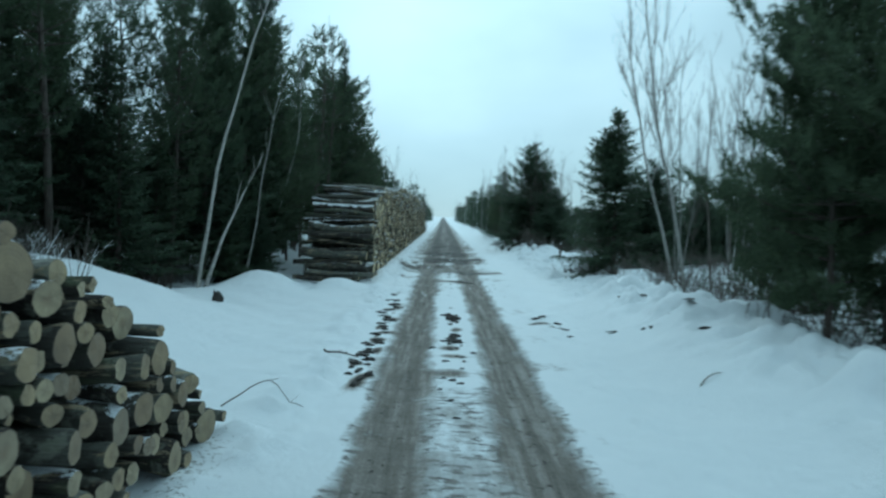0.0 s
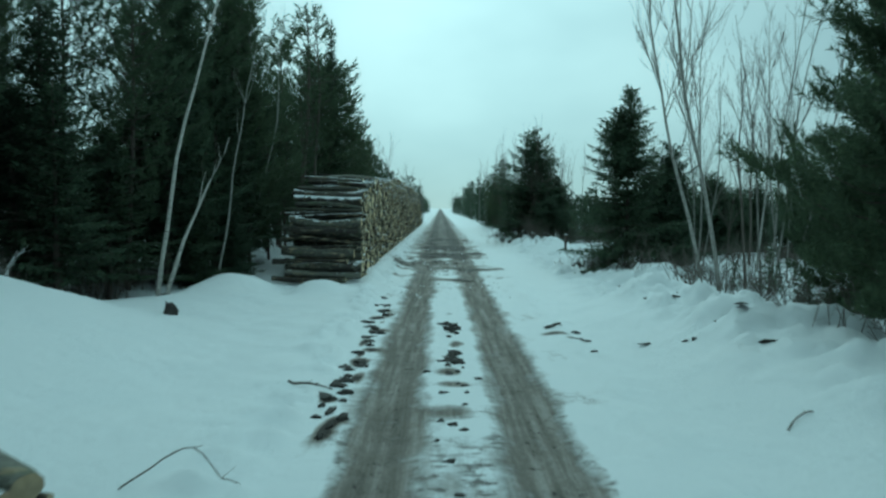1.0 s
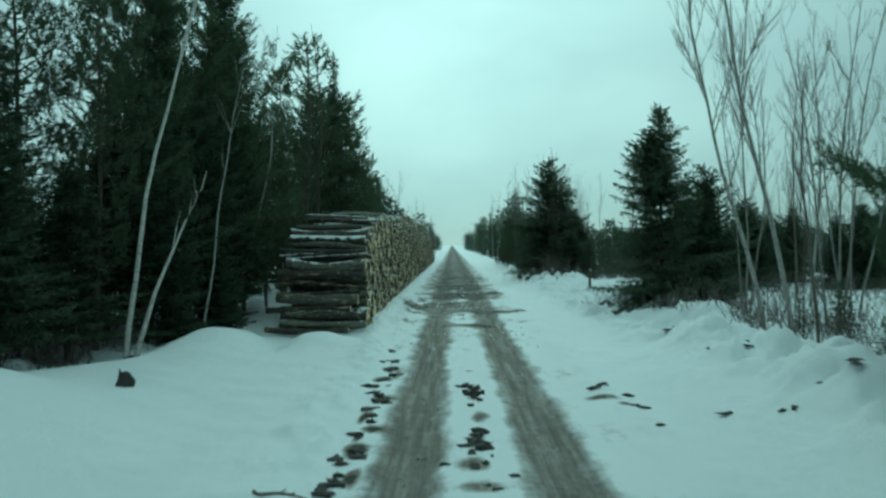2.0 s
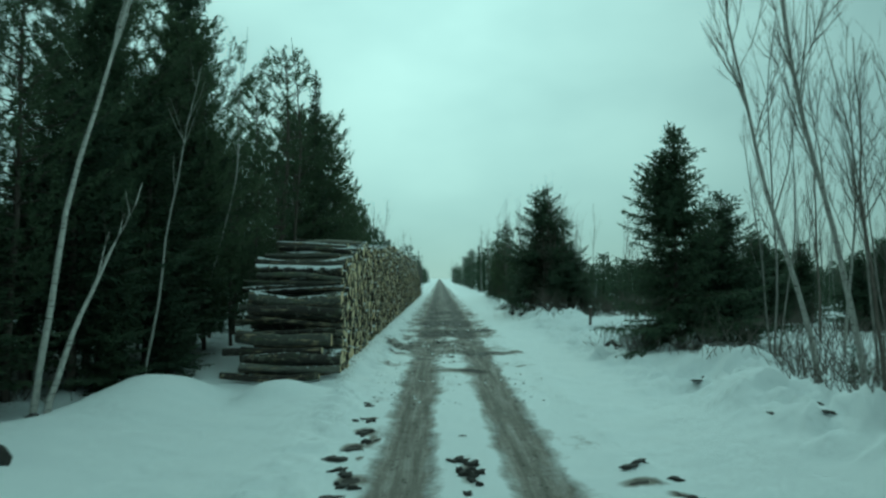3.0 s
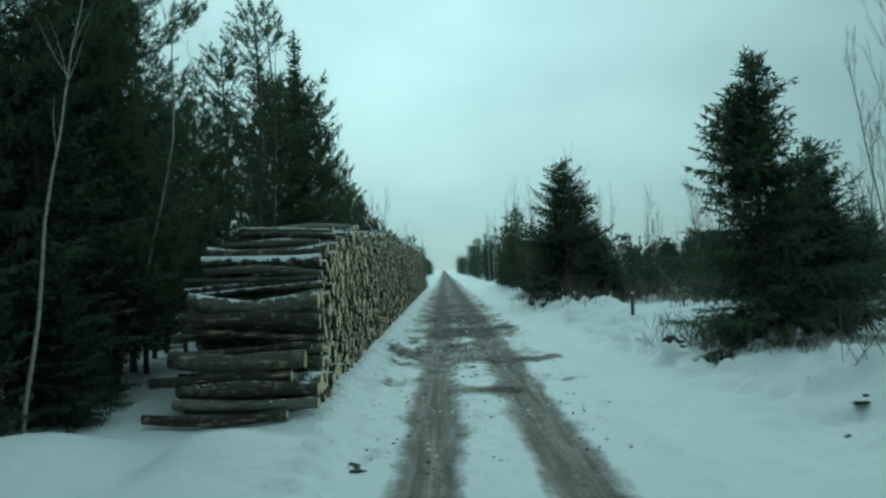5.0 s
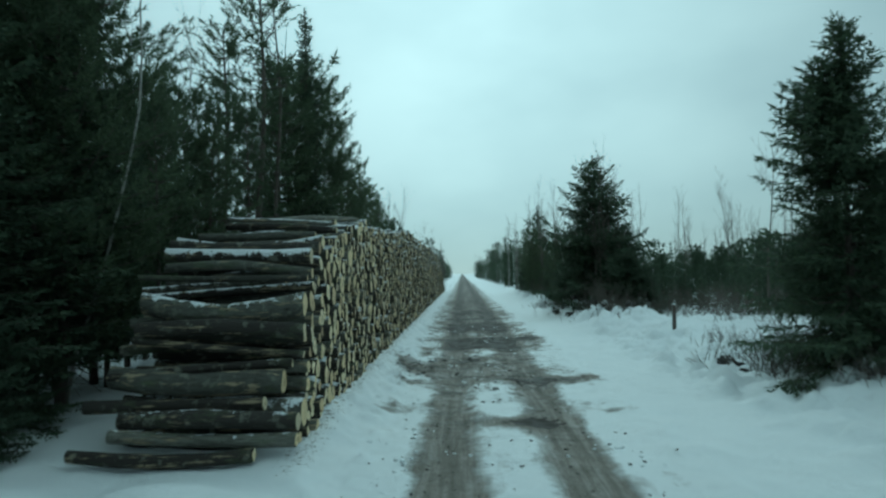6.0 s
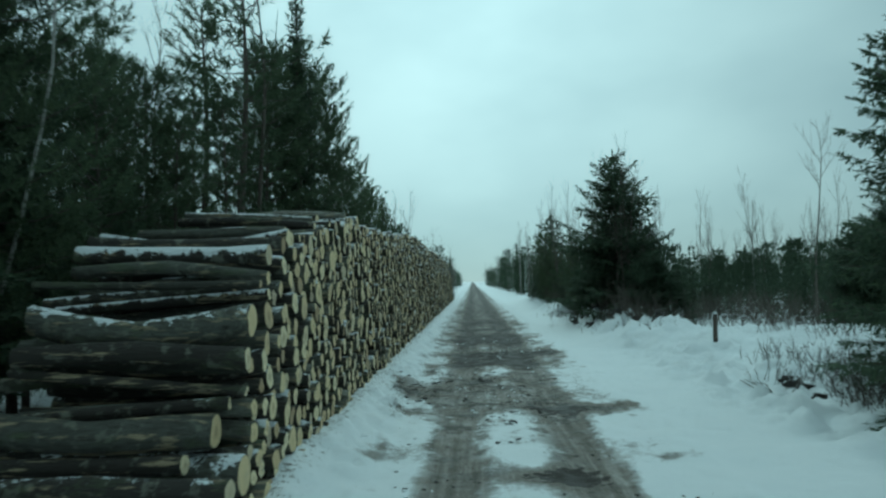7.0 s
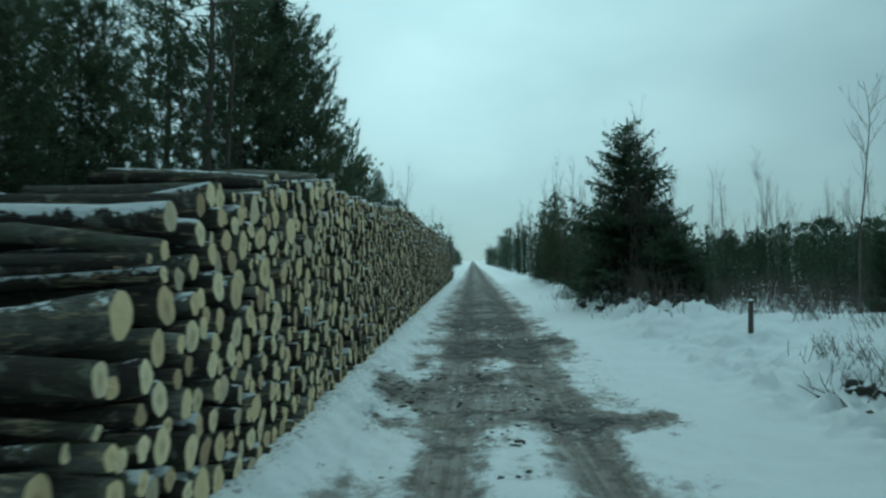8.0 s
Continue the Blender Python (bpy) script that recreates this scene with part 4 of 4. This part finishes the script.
# bare saplings close to the road beyond the stack
edge = random.Random(29)
for k in range(44):
    plant(edge.choice(("bare1", "bare2", "bare3", "bare4")), edge.uniform(-5.5, -2.5), 92 + 45 * edge.random(), edge.uniform(0.5, 0.78), edge.uniform(0, 360), label=BARE, group="bare saplings")
for k in range(12):
    plant("young_spruce", edge.uniform(-6, -3.2), 93 + 30 * edge.random(), edge.uniform(0.9, 1.6), edge.uniform(0, 360), label=YOUNG, group="young spruces")


# ---- far woods ----
def far_woods(name, label, spots, soups, mat):
    """Many distant trees in one mesh."""
    vv, ff, base = [], [], 0
    shapes = [(np.array([tuple(v) for v in s.v]), s.f) for s in soups]
    for x, y, size, turn, which in spots:
        v, f = shapes[which % len(shapes)]
        c, s = math.cos(turn), math.sin(turn)
        w = np.stack([v[:, 0] * c - v[:, 1] * s, v[:, 0] * s + v[:, 1] * c, v[:, 2]], axis=1) * size + np.array([x, y, ground_at(x, y) - 0.1])
        vv.append(w)
        ff += [tuple(i + base for i in q) for q in f]
        base += len(v)
    ob = new(name, mesh_from(name, np.concatenate(vv).tolist(), ff, [mat]))
    return tagged(ob, label, "woods", kind="stuff")


def joined(pair):
    both = Soup()
    for s in pair:
        o = len(both.v)
        both.v += s.v
        both.f += [tuple(i + o for i in q) for q in s.f]
    return both


far_conifers = [joined(spruce_meshes(80 + k, 7.5, 1.8, 0.03, 0.12)) for k in range(3)] + [joined(pine_meshes(90 + k, 7.5, 1.7, 0.10, 0.10)) for k in range(2)]
far_bare = [joined(bare_meshes(100 + k, 8.0, (0, 0), 0.28, 0.4, None, 0.0, 11, 1.2)) for k in range(4)]
spots = []
for _ in range(190):
    y = 75 + 330 * rng.random() ** 1.7
    spots.append((rng.choice((-1, 1)) * (5.6 + 8 * rng.random() ** 1.5) + 0.4, y, rng.uniform(0.6, 1.05), rng.uniform(0, 6), rng.randrange(5)))
for _ in range(330):
    y = rng.uniform(46, 88)
    spots.append((10 + 44 * rng.random(), y, (0.24 + 0.0040 * (y - 20)) * rng.choice((0.7, 0.85, 1.0, 1.0, 1.3)), rng.uniform(0, 6), rng.randrange(5)))
for _ in range(290):
    y = rng.uniform(66, 115)
    spots.append((7.5 + 0.1 * (y - 60) + 40 * rng.random(), y, rng.uniform(0.28, 0.56), rng.uniform(0, 6), rng.choice((0, 1, 2, 3, 4, 3, 4))))
far_woods("distant_conifers", "distant dark conifers lining the road and clearing", spots, far_conifers, SPRUCE)
spots = []
for _ in range(240):
    y = 70 + 250 * rng.random() ** 1.6
    spots.append((rng.choice((-1, 1, 1)) * (5.3 + 8 * rng.random()) + 0.4, y, rng.uniform(0.7, 1.2), rng.uniform(0, 6), rng.randrange(4)))
for _ in range(110):
    y = rng.uniform(40, 110)
    spots.append((14 + 0.1 * y + 22 * rng.random(), y, rng.uniform(0.55, 1.0), rng.uniform(0, 6), rng.randrange(4)))
far_woods("distant_bare_trees", "distant leafless grey trees among the conifers", spots, far_bare, GREY_BARK)


# ---- log stacks ----
def log_mesh(seed, sides=12, rings=(0.0, -0.02, -0.25, -0.5, -0.75, -1.0)):
    """A log of radius 1 and length 1, its sawn end at x = 0, bark behind it."""
    r = random.Random(seed)
    lobes = [(k, r.uniform(0, 0.10) / k, r.uniform(0, 6.283)) for k in (2, 3, 4, 5)]
    squash = r.uniform(0.86, 1.0)
    bend = (r.uniform(-1.3, 1.3), r.uniform(-0.7, 0.7))
    v, f, idx, uv, sm = [], [], [], [], []
    for k, x in enumerate(rings):
        grow = (0.96, 1.0)[k] if k < 2 else r.uniform(0.90, 1.05) + 0.08 * x
        bow = math.sin(-x * math.pi)
        oy, oz = bend[0] * bow + r.uniform(-0.12, 0.12) * bow, bend[1] * bow + r.uniform(-0.12, 0.12) * bow
        for s in range(sides):
            a = 2 * math.pi * s / sides
            rad = grow * (1 + sum(m * math.cos(n * a + p) for n, m, p in lobes)) + r.uniform(-0.02, 0.02)
            v.append((x + (r.uniform(-0.004, 0.004) if k == 0 else 0), rad * math.cos(a) + oy, rad * squash * math.sin(a) + oz))
            uv.append((0.98 * math.cos(a), 0.98 * math.sin(a)))
    for k in range(len(rings) - 1):
        for s in range(sides):
            s2 = (s + 1) % sides
            f.append((k * sides + s, (k + 1) * sides + s, (k + 1) * sides + s2, k * sides + s2))
            idx.append(0)
            sm.append(True)
    base = len(v)
    for s in range(sides):
        v.append(v[s])
        uv.append(uv[s])
    v.append((0.002, 0, 0))
    uv.append((0, 0))
    for s in range(sides):
        f.append((base + s, base + (s + 1) % sides, base + sides))
        idx.append(1)
        sm.append(False)
    f.append(tuple((len(rings) - 1) * sides + s for s in reversed(range(sides))))
    idx.append(1)
    sm.append(False)
    return v, f, idx, uv, sm


LOG_SHAPES = [log_mesh(200 + k) for k in range(14)]
PLAIN_LOGS = [log_mesh(200 + k, 9, (0.0, -1.0)) for k in range(14)]
LOG_MESHES = [mesh_from("log_%d" % k, v, f, (LOG_BARK, CUT_WOOD), idx, sm, uv) for k, (v, f, idx, uv, sm) in enumerate(LOG_SHAPES)]

DARKER_LOG_MESHES = [mesh_from("darker_log_%d" % k, v, f, (LOG_BARK, DARKER_CUT_WOOD), idx, sm, uv) for k, (v, f, idx, uv, sm) in enumerate(LOG_SHAPES)]


def pack_logs(y0, y1, top, seed, floor, mid, end_bias=0.0):
    """Rolls logs of mixed thickness onto one another until the outline top(y) is full: (y, z, radius) of each."""
    gen = np.random.default_rng(seed)
    step = 0.02
    ys = np.arange(y0, y1, step)
    line, lid = floor(ys), top(ys)
    out, misses = [], 0
    while misses < 25 and len(out) < 9000:
        r = float(np.clip(gen.lognormal(math.log(mid), 0.34), 0.045, 0.19))
        k = int(r / step)
        arc = np.sqrt(np.maximum(r * r - (np.arange(-k, k + 1) * step) ** 2, 0))
        n = len(ys) - 2 * k
        rest = np.max(np.stack([line[i:i + n] + arc[i] for i in range(2 * k + 1)]), axis=0)
        cost = np.where(rest + 0.5 * r > lid[k:k + n], 99.0, rest + gen.uniform(0, 0.22, n) + end_bias * (r < 0.085) * (ys[k:k + n] < y0 + 3.6))
        j = int(np.argmin(cost))
        if cost[j] > 90:
            misses += 1
            continue
        out.append((ys[j + k], float(rest[j]), r))
        line[j:j + 2 * k + 1] = np.maximum(line[j:j + 2 * k + 1], rest[j] + arc * 1.04)
    return out


def log_poses(spots, front, length, seed, yaw, ragged, spin=2.6):
    """A pose, a scale and a shape for every log of a stack."""
    r = random.Random(seed)
    out = []
    for y, z, rad in spots:
        x = front - 0.11 * z + r.gauss(0, 0.032) - (r.uniform(0, 0.45) if r.random() < ragged(y, z) else 0)
        loose_end = ragged(y, z) > 0.3
        if loose_end and r.random() < 0.20:
            continue
        m = pose(x, y, z) @ pose(0, 0, 0, 0, r.gauss(0, 3.2 if loose_end else 2.1), yaw + r.gauss(0, spin * (1.6 if loose_end else 1))) @ pose(0, 0, 0, r.uniform(-180, 180), 0, 0)
        rad = rad * r.uniform(0.76, 1.0)
        out.append((m, (length * r.uniform(0.93, 1.06), rad, rad), r.randrange(len(LOG_MESHES))))
    return out


def build_stack(label, poses, centre, nearest, meshes):
    """A stack: the logs that are nearest to a place of the plan as parts of their own, the others in one mesh."""
    root = new("log_stack")
    order = sorted(poses, key=lambda p: (p[0].translation - Vector(centre)).length)
    for m, s, k in order[:nearest]:
        ob = part("log", meshes[k], root)
        ob.matrix_basis = m @ Matrix.Diagonal((*s, 1))
    vv, ff, ii, uu, ss, base = [], [], [], [], [], 0
    for m, s, k in order[nearest:]:
        v, f, idx, uv, sm = (LOG_SHAPES if m.translation.y < 31 else PLAIN_LOGS)[k]
        a = np.array(m @ Matrix.Diagonal((*s, 1)))
        vv.append(np.array(v) @ a[:3, :3].T + a[:3, 3])
        ff += [tuple(i + base for i in q) for q in f]
        ii += idx
        uu += uv
        ss += sm
        base += len(v)
    if vv:
        rest = part("stacked_wood", mesh_from("stacked_wood", np.concatenate(vv).tolist(), ff, (LOG_BARK, CUT_WOOD), ii, ss, uu), root)
        tagged(rest, "the further logs of the stack", kind="stuff")
    return tagged(root, label, "log stack")


def main_top(y):
    crest = 2.78 + 0.62 * smooth(25.5, 31.5, y) + 0.70 * smooth(33, 48, y) + 0.25 * (layered(y * 0.5, y * 0, 71) - 0.5)
    return np.minimum(np.minimum(crest, (y - 22.55) / 1.05), (95 - y) / 1.2)


def main_floor(y):
    return 0.12 + 0.0 * y


main_logs = pack_logs(22.5, 95, main_top, 3, main_floor, 0.102, 0.6)
main_poses = log_poses(main_logs, -2.18, 2.2, 4, 0.0, lambda y, z: 0.6 if z > (y - 22.55) / 1.05 - 0.45 else 0.025)
loose = random.Random(12)
for k in range(15):
    ly = 27.4 + 0.9 * k + loose.uniform(-0.3, 0.3)
    lr = loose.uniform(0.05, 0.10)
    lz = float(main_top(np.array([ly]))[0]) + lr * 0.35
    m = pose(-2.5 - loose.uniform(0.0, 0.5), ly, lz, 0, loose.gauss(0, 2.5), loose.gauss(0, 9)) @ pose(0, 0, 0, loose.uniform(-180, 180))
    main_poses.append((m, (2.2 * loose.uniform(0.9, 1.05), lr, lr), loose.randrange(14)))
THICK = ((-2.47, 25.3, 2.50, 0.13), (-2.36, 24.3, 1.83, 0.17), (-2.28, 23.9, 1.50, 0.11))
main_poses = [p for p in main_poses if all(math.hypot(p[0].translation.y - y, p[0].translation.z - z) > r + p[1][1] * 0.75 for _, y, z, r in THICK)]
main_stack = build_stack("long roadside stack of bark-covered pulp logs dusted with snow", main_poses, (-2.5, 22.5, 1.4), 300, LOG_MESHES)
for k, (x, y, z, r) in enumerate(THICK):
    v, f, idx, uv, sm = LOG_SHAPES[3 + 4 * k]
    thick = part("log", mesh_from("thick_log", v, f, (SNOWY_LOG if k == 0 else THICK_BARK, CUT_WOOD), idx, sm, uv), main_stack, "snow-covered log" if k == 0 else "thick log")
    thick.matrix_basis = pose(x, y, z, 40 * k, 1.5, 1.0) @ Matrix.Diagonal((2.15, r, r, 1))


def near_top(y):
    slope = np.minimum(np.minimum(2.2, 1.45 - (y - 5.68) * 1.05), 1.45 + (5.75 - y) * 0.36)
    return np.maximum(slope, 0.34 * (y < 7.0))


near_logs = pack_logs(2.2, 7.7, near_top, 8, lambda y: 0.06 + 0.0 * y, 0.094)
near_poses = log_poses(near_logs, -2.10, 2.2, 9, -8.0, lambda y, z: 0.29, 7.0)
build_stack("short stack of sawn logs with darker brownish tan ends", near_poses, (-2.5, 6.0, 1.0), 300, DARKER_LOG_MESHES)


# ---- undergrowth, slash and small things ----
def brush_patch(name, label, spots, seed, mat, height, per=9):
    """Thin bare stems in clumps, too many to count."""
    r = random.Random(seed)
    soup = Soup()
    for x, y in spots:
        z = ground_at(x, y)
        for _ in range(per):
            p = Vector((x + r.gauss(0, 0.25), y + r.gauss(0, 0.25), z - 0.06))
            d = (Vector((0, 0, 1)) + rand_dir(r) * 0.6).normalized()
            length = height * r.uniform(0.4, 1.2)
            q = p + d * length * 0.6
            tip = q + (d + rand_dir(r) * 0.35).normalized() * length * 0.4
            soup.tube([p, q, tip], [0.008, 0.006, 0.002], 3)
            for _ in range(2):
                t = p.lerp(q, r.uniform(0.4, 1))
                soup.tube([t, t + (d + rand_dir(r) * 0.8).normalized() * length * 0.35], [0.005, 0.002], 3)
    return tagged(new(name, soup.mesh(name, mat)), label, "brush", kind="stuff")


rb = random.Random(77)
brush_patch("brushwood_heap", "snow-dusted heap of broken branches at the foot of the spruce", [(6.5 + rb.gauss(0, 0.5), 28.4 + rb.gauss(0, 1.3)) for _ in range(110)], 14, SNOWY_WOOD, 0.55, 7)
brush_patch("brush", "thin leafless brush along the woods' edge", [(rb.uniform(-12, -7.3), rb.uniform(8, 30)) for _ in range(150)] + [(rb.uniform(5.8, 15), rb.uniform(10, 23)) for _ in range(180)] + [(rb.uniform(9.5, 16), rb.uniform(23, 38)) for _ in range(70)], 1, TWIG_BARK, 1.0)
brush_patch("stack_brush", "bare twigs standing behind the short log stack", [(-4.5, 8.2), (-4.75, 8.6), (-4.9, 7.9)], 4, TWIG_BARK, 1.5, 5)
brush_patch("roadside_brush", "low leafless brush behind the snow bank", [(5.4 + 2.4 * rb.random() ** 1.5, rb.uniform(42, 80)) for _ in range(300)] + [(rb.uniform(8.5, 18), rb.uniform(38, 60)) for _ in range(150)], 2, TWIG_BARK, 1.5)
brush_patch("bank_debris", "dark broken branch ends sticking out of the ploughed snow", [(5.5 + rb.gauss(0, 0.4) - 0.16 * min(q - 40.2, 6.0), q) for q in [rb.uniform(39, 60) for _ in range(110)]] + [(rb.uniform(6.4, 9.0), rb.uniform(26, 35)) for _ in range(50)], 8, TWIG_BARK, 0.3, 3)
brush_patch("slash", "broken snowy branches lying in the undergrowth", [(rb.uniform(-11, -7.4), rb.uniform(8, 22)) for _ in range(60)] + [(rb.uniform(-9.6, -6.6), rb.uniform(9.8, 13.5)) for _ in range(120)] + [(5.75 + rb.gauss(0, 0.4) - 0.16 * min(q - 40.2, 6.0), q) for q in [rb.uniform(39.6, 56) for _ in range(130)]] + [(rb.uniform(5.7, 8.2), rb.uniform(28.5, 33.5)) for _ in range(70)], 3, SNOWY_WOOD, 0.5, 5)


def clod_mesh(seed):
    r = random.Random(seed)
    bm = bmesh.new()
    bmesh.ops.create_icosphere(bm, subdivisions=2, radius=1.0)
    for v in bm.verts:
        v.co *= 0.75 + 0.9 * noise.noise(v.co * 1.7 + Vector((seed * 3.1, 0, 0)))
        v.co.z *= 0.55
    me = bpy.data.meshes.new("clod")
    bm.to_mesh(me)
    bm.free()
    me.materials.append(MUD)
    me.polygons.foreach_set("use_smooth", np.ones(len(me.polygons), dtype=bool))
    return me


CLODS = [clod_mesh(k + 1) for k in range(6)]


def clod(x, y, sx, sy, sz, turn, label="dark frozen mud clod lying on the snow"):
    ob = new("mud_clod", rb.choice(CLODS))
    ob.matrix_basis = pose(x, y, ground_at(x, y) + sz * 0.15, 0, 0, turn) @ Matrix.Diagonal((sx, sy, sz, 1))
    return tagged(ob, label, "clod", "mud clods")


for cy, span, n in ((16.0, 0.42, 16), (13.3, 0.30, 13)):
    for _ in range(n):
        clod(0.27 + rb.gauss(0, 0.07), cy + rb.gauss(0, span), rb.uniform(0.04, 0.12), rb.uniform(0.05, 0.14), rb.uniform(0.04, 0.09), rb.uniform(0, 360))
for _ in range(110):
    edge = rb.random() < 0.3
    clod((-1.35 + rb.gauss(0, 0.28)) if edge else (0.3 + rb.gauss(0, 0.42)), rb.uniform(30.0, 33.5) if edge else rb.uniform(27.0, 40.0), rb.uniform(0.02, 0.12), rb.uniform(0.015, 0.06), rb.uniform(0.012, 0.04), rb.gauss(0, 25),
         "small dark crumb of frozen mud on the churned road")
clod(-5.9, 17.8, 0.13, 0.10, 0.12, 70)
clod(-4.75, 15.1, 0.14, 0.12, 0.42, 20, "dark upright chunk of frozen mud on the snow slope")
for _ in range(46):
    side = rb.random()
    if side < 0.3:
        clod(-1.25 + rb.gauss(0, 0.12), rb.uniform(9.5, 21), rb.uniform(0.06, 0.2), rb.uniform(0.06, 0.22), rb.uniform(0.02, 0.045), rb.uniform(0, 360))
    elif side < 0.75:
        cx, cy = rb.choice(((4.6, 17.5), (2.4, 15.2), (5.2, 21.0), (5.4, 22.9), (3.9, 13.2)))
        clod(cx + rb.gauss(0, 0.45), cy + rb.gauss(0, 0.7), rb.uniform(0.05, 0.20), rb.uniform(0.04, 0.10), rb.uniform(0.03, 0.065), rb.uniform(0, 360))
    else:
        clod(0.25 + rb.gauss(0, 0.12), rb.uniform(8, 18), rb.uniform(0.04, 0.1), rb.uniform(0.04, 0.08), rb.uniform(0.02, 0.04), rb.uniform(0, 360))

for k in range(36):
    clod(-1.2 + rb.gauss(0, 0.09), 9.4 + 11 * rb.random(), rb.uniform(0.04, 0.15), rb.uniform(0.04, 0.13), rb.uniform(0.05, 0.09), rb.uniform(0, 360))
for k in range(30):
    clod(6.35 + rb.gauss(0, 0.4), 29.0 + rb.gauss(0, 1.2), rb.uniform(0.10, 0.32), rb.uniform(0.08, 0.2), rb.uniform(0.1, 0.24), rb.uniform(0, 360), "dark lump of earth and roots under the spruce")
for k in range(26):
    hy = 39.8 + 9 * rb.random()
    clod(5.45 + rb.gauss(0, 0.22) - 0.16 * (hy - 40.2), hy, rb.uniform(0.12, 0.34), rb.uniform(0.10, 0.25), rb.uniform(0.12, 0.28), rb.uniform(0, 360), "dark lump of earth and roots in the ploughed heap")
for k in range(14):
    clod(0.27 + rb.gauss(0, 0.13), 8.3 + 5.5 * rb.random(), rb.uniform(0.03, 0.09), rb.uniform(0.02, 0.05), rb.uniform(0.03, 0.05), rb.uniform(-20, 20))


def road_crumbs(name, label, mat, count, seed, big):
    """Small frozen lumps thrown about on the worn road, too many to count."""
    r = random.Random(seed)
    shapes = []
    for k in range(5):
        bm = bmesh.new()
        bmesh.ops.create_icosphere(bm, subdivisions=1, radius=1.0)
        shapes.append((np.array([tuple(v.co * r.uniform(0.7, 1.2)) for v in bm.verts]), [tuple(v.index for v in f.verts) for f in bm.faces]))
        bm.free()
    vv, ff, base = [], [], 0
    for _ in range(count):
        y = 20.5 + 24 * r.random() ** 1.3
        x = ROAD_MID + r.choice((r.gauss(0, 0.5), r.gauss(-1.25, 0.35), r.gauss(1.3, 0.35)))
        if soft_noise(np.array([x * 1.1]), np.array([y * 0.8]), 91)[0] < 0.48:
            continue
        v, f = r.choice(shapes)
        q = big * r.uniform(0.35, 1.0) ** 1.5
        a = r.uniform(0, 6.3)
        c, sn = math.cos(a) * q, math.sin(a) * q
        vv.append(np.stack([v[:, 0] * c - v[:, 1] * sn * 0.7, v[:, 0] * sn + v[:, 1] * c * 0.7, v[:, 2] * q * 0.45], axis=1) + np.array([x, y, ground_at(x, y) + q * 0.08]))
        ff += [tuple(i + base for i in t) for t in f]
        base += len(v)
    return tagged(new(name, mesh_from(name, np.concatenate(vv).tolist(), ff, [mat], smooth=True)), label, "crumbs", kind="stuff")


road_crumbs("dirt_crumbs", "dark frozen dirt crumbs scattered on the worn road", MUD, 420, 5, 0.036)
road_crumbs("snow_crumbs", "small lumps of packed white snow on the road", GROUND, 260, 6, 0.05)


def stick(x, y, turn, length, rad, label, mat, rise=0.04, bendy=0.1):
    r = random.Random(int(x * 100 + y * 10))
    d = Vector((math.cos(radians(turn)), math.sin(radians(turn)), 0))
    n = Vector((-d.y, d.x, 0))
    pts = []
    for k in range(13):
        s = k / 12
        p = Vector((x, y, 0)) + d * length * (s - 0.5) + n * bendy * length * math.sin(3.1 * s)
        p.z = ground_at(p.x, p.y) + rad * 0.6 + rise * math.sin(3.14 * s)
        pts.append(p)
    soup = Soup()
    soup.tube(pts, [rad * (1 - 0.05 * k) for k in range(13)], 6)
    for _ in range(3):
        k = r.randrange(3, 11)
        soup.tube([pts[k], pts[k] + (d * 0.5 + n * r.uniform(-0.6, 0.6) + Vector((0, 0, 0.25))) * length * 0.22], [rad * 0.5, rad * 0.2], 4)
    return tagged(new("fallen_branch", soup.mesh("fallen_branch", mat, True)), label, "branch")


stick(-1.55, 11.3, 5, 0.55, 0.02, "thin dark broken stick lying on the snow", TWIG_BARK)
stick(-1.95, 7.9, 10, 0.9, 0.008, "thin curved twig sticking out of the snow", TWIG_BARK, 0.16, 0.15)
stick(3.6, 9.3, 25, 0.35, 0.012, "short dark twig lying on the snow", TWIG_BARK)
stick(5.0, 30.2, 88, 2.6, 0.05, "dark fallen branch half buried in snow", SNOWY_WOOD, 0.04, 0.06)
stick(6.3, 41.0, 15, 1.6, 0.06, "snowy fallen branch on the bank", SNOWY_WOOD, 0.1, 0.1)


def marker_post(x, y):
    root = new("marker_post")
    root.matrix_basis = pose(x, y, ground_at(x, y), 0, 1.5, 20)
    soup = Soup()
    soup.tube([Vector((0, 0, z)) for z in (-0.3, 0.1, 0.5, 0.70, 0.73)], [0.062, 0.06, 0.057, 0.055, 0.045], 9)
    part("post", soup.mesh("post", CONIFER_BARK, True), root)
    cap = Soup()
    cap.tube([Vector((0, 0, z)) for z in (0.725, 0.75, 0.77)], [0.05, 0.045, 0.02], 9)
    part("snow_cap", cap.mesh("snow_cap", GROUND, True), root, "small cap of white snow")
    return tagged(root, "short dark wooden post standing in the snow", "post")


marker_post(6.03, 36.3)
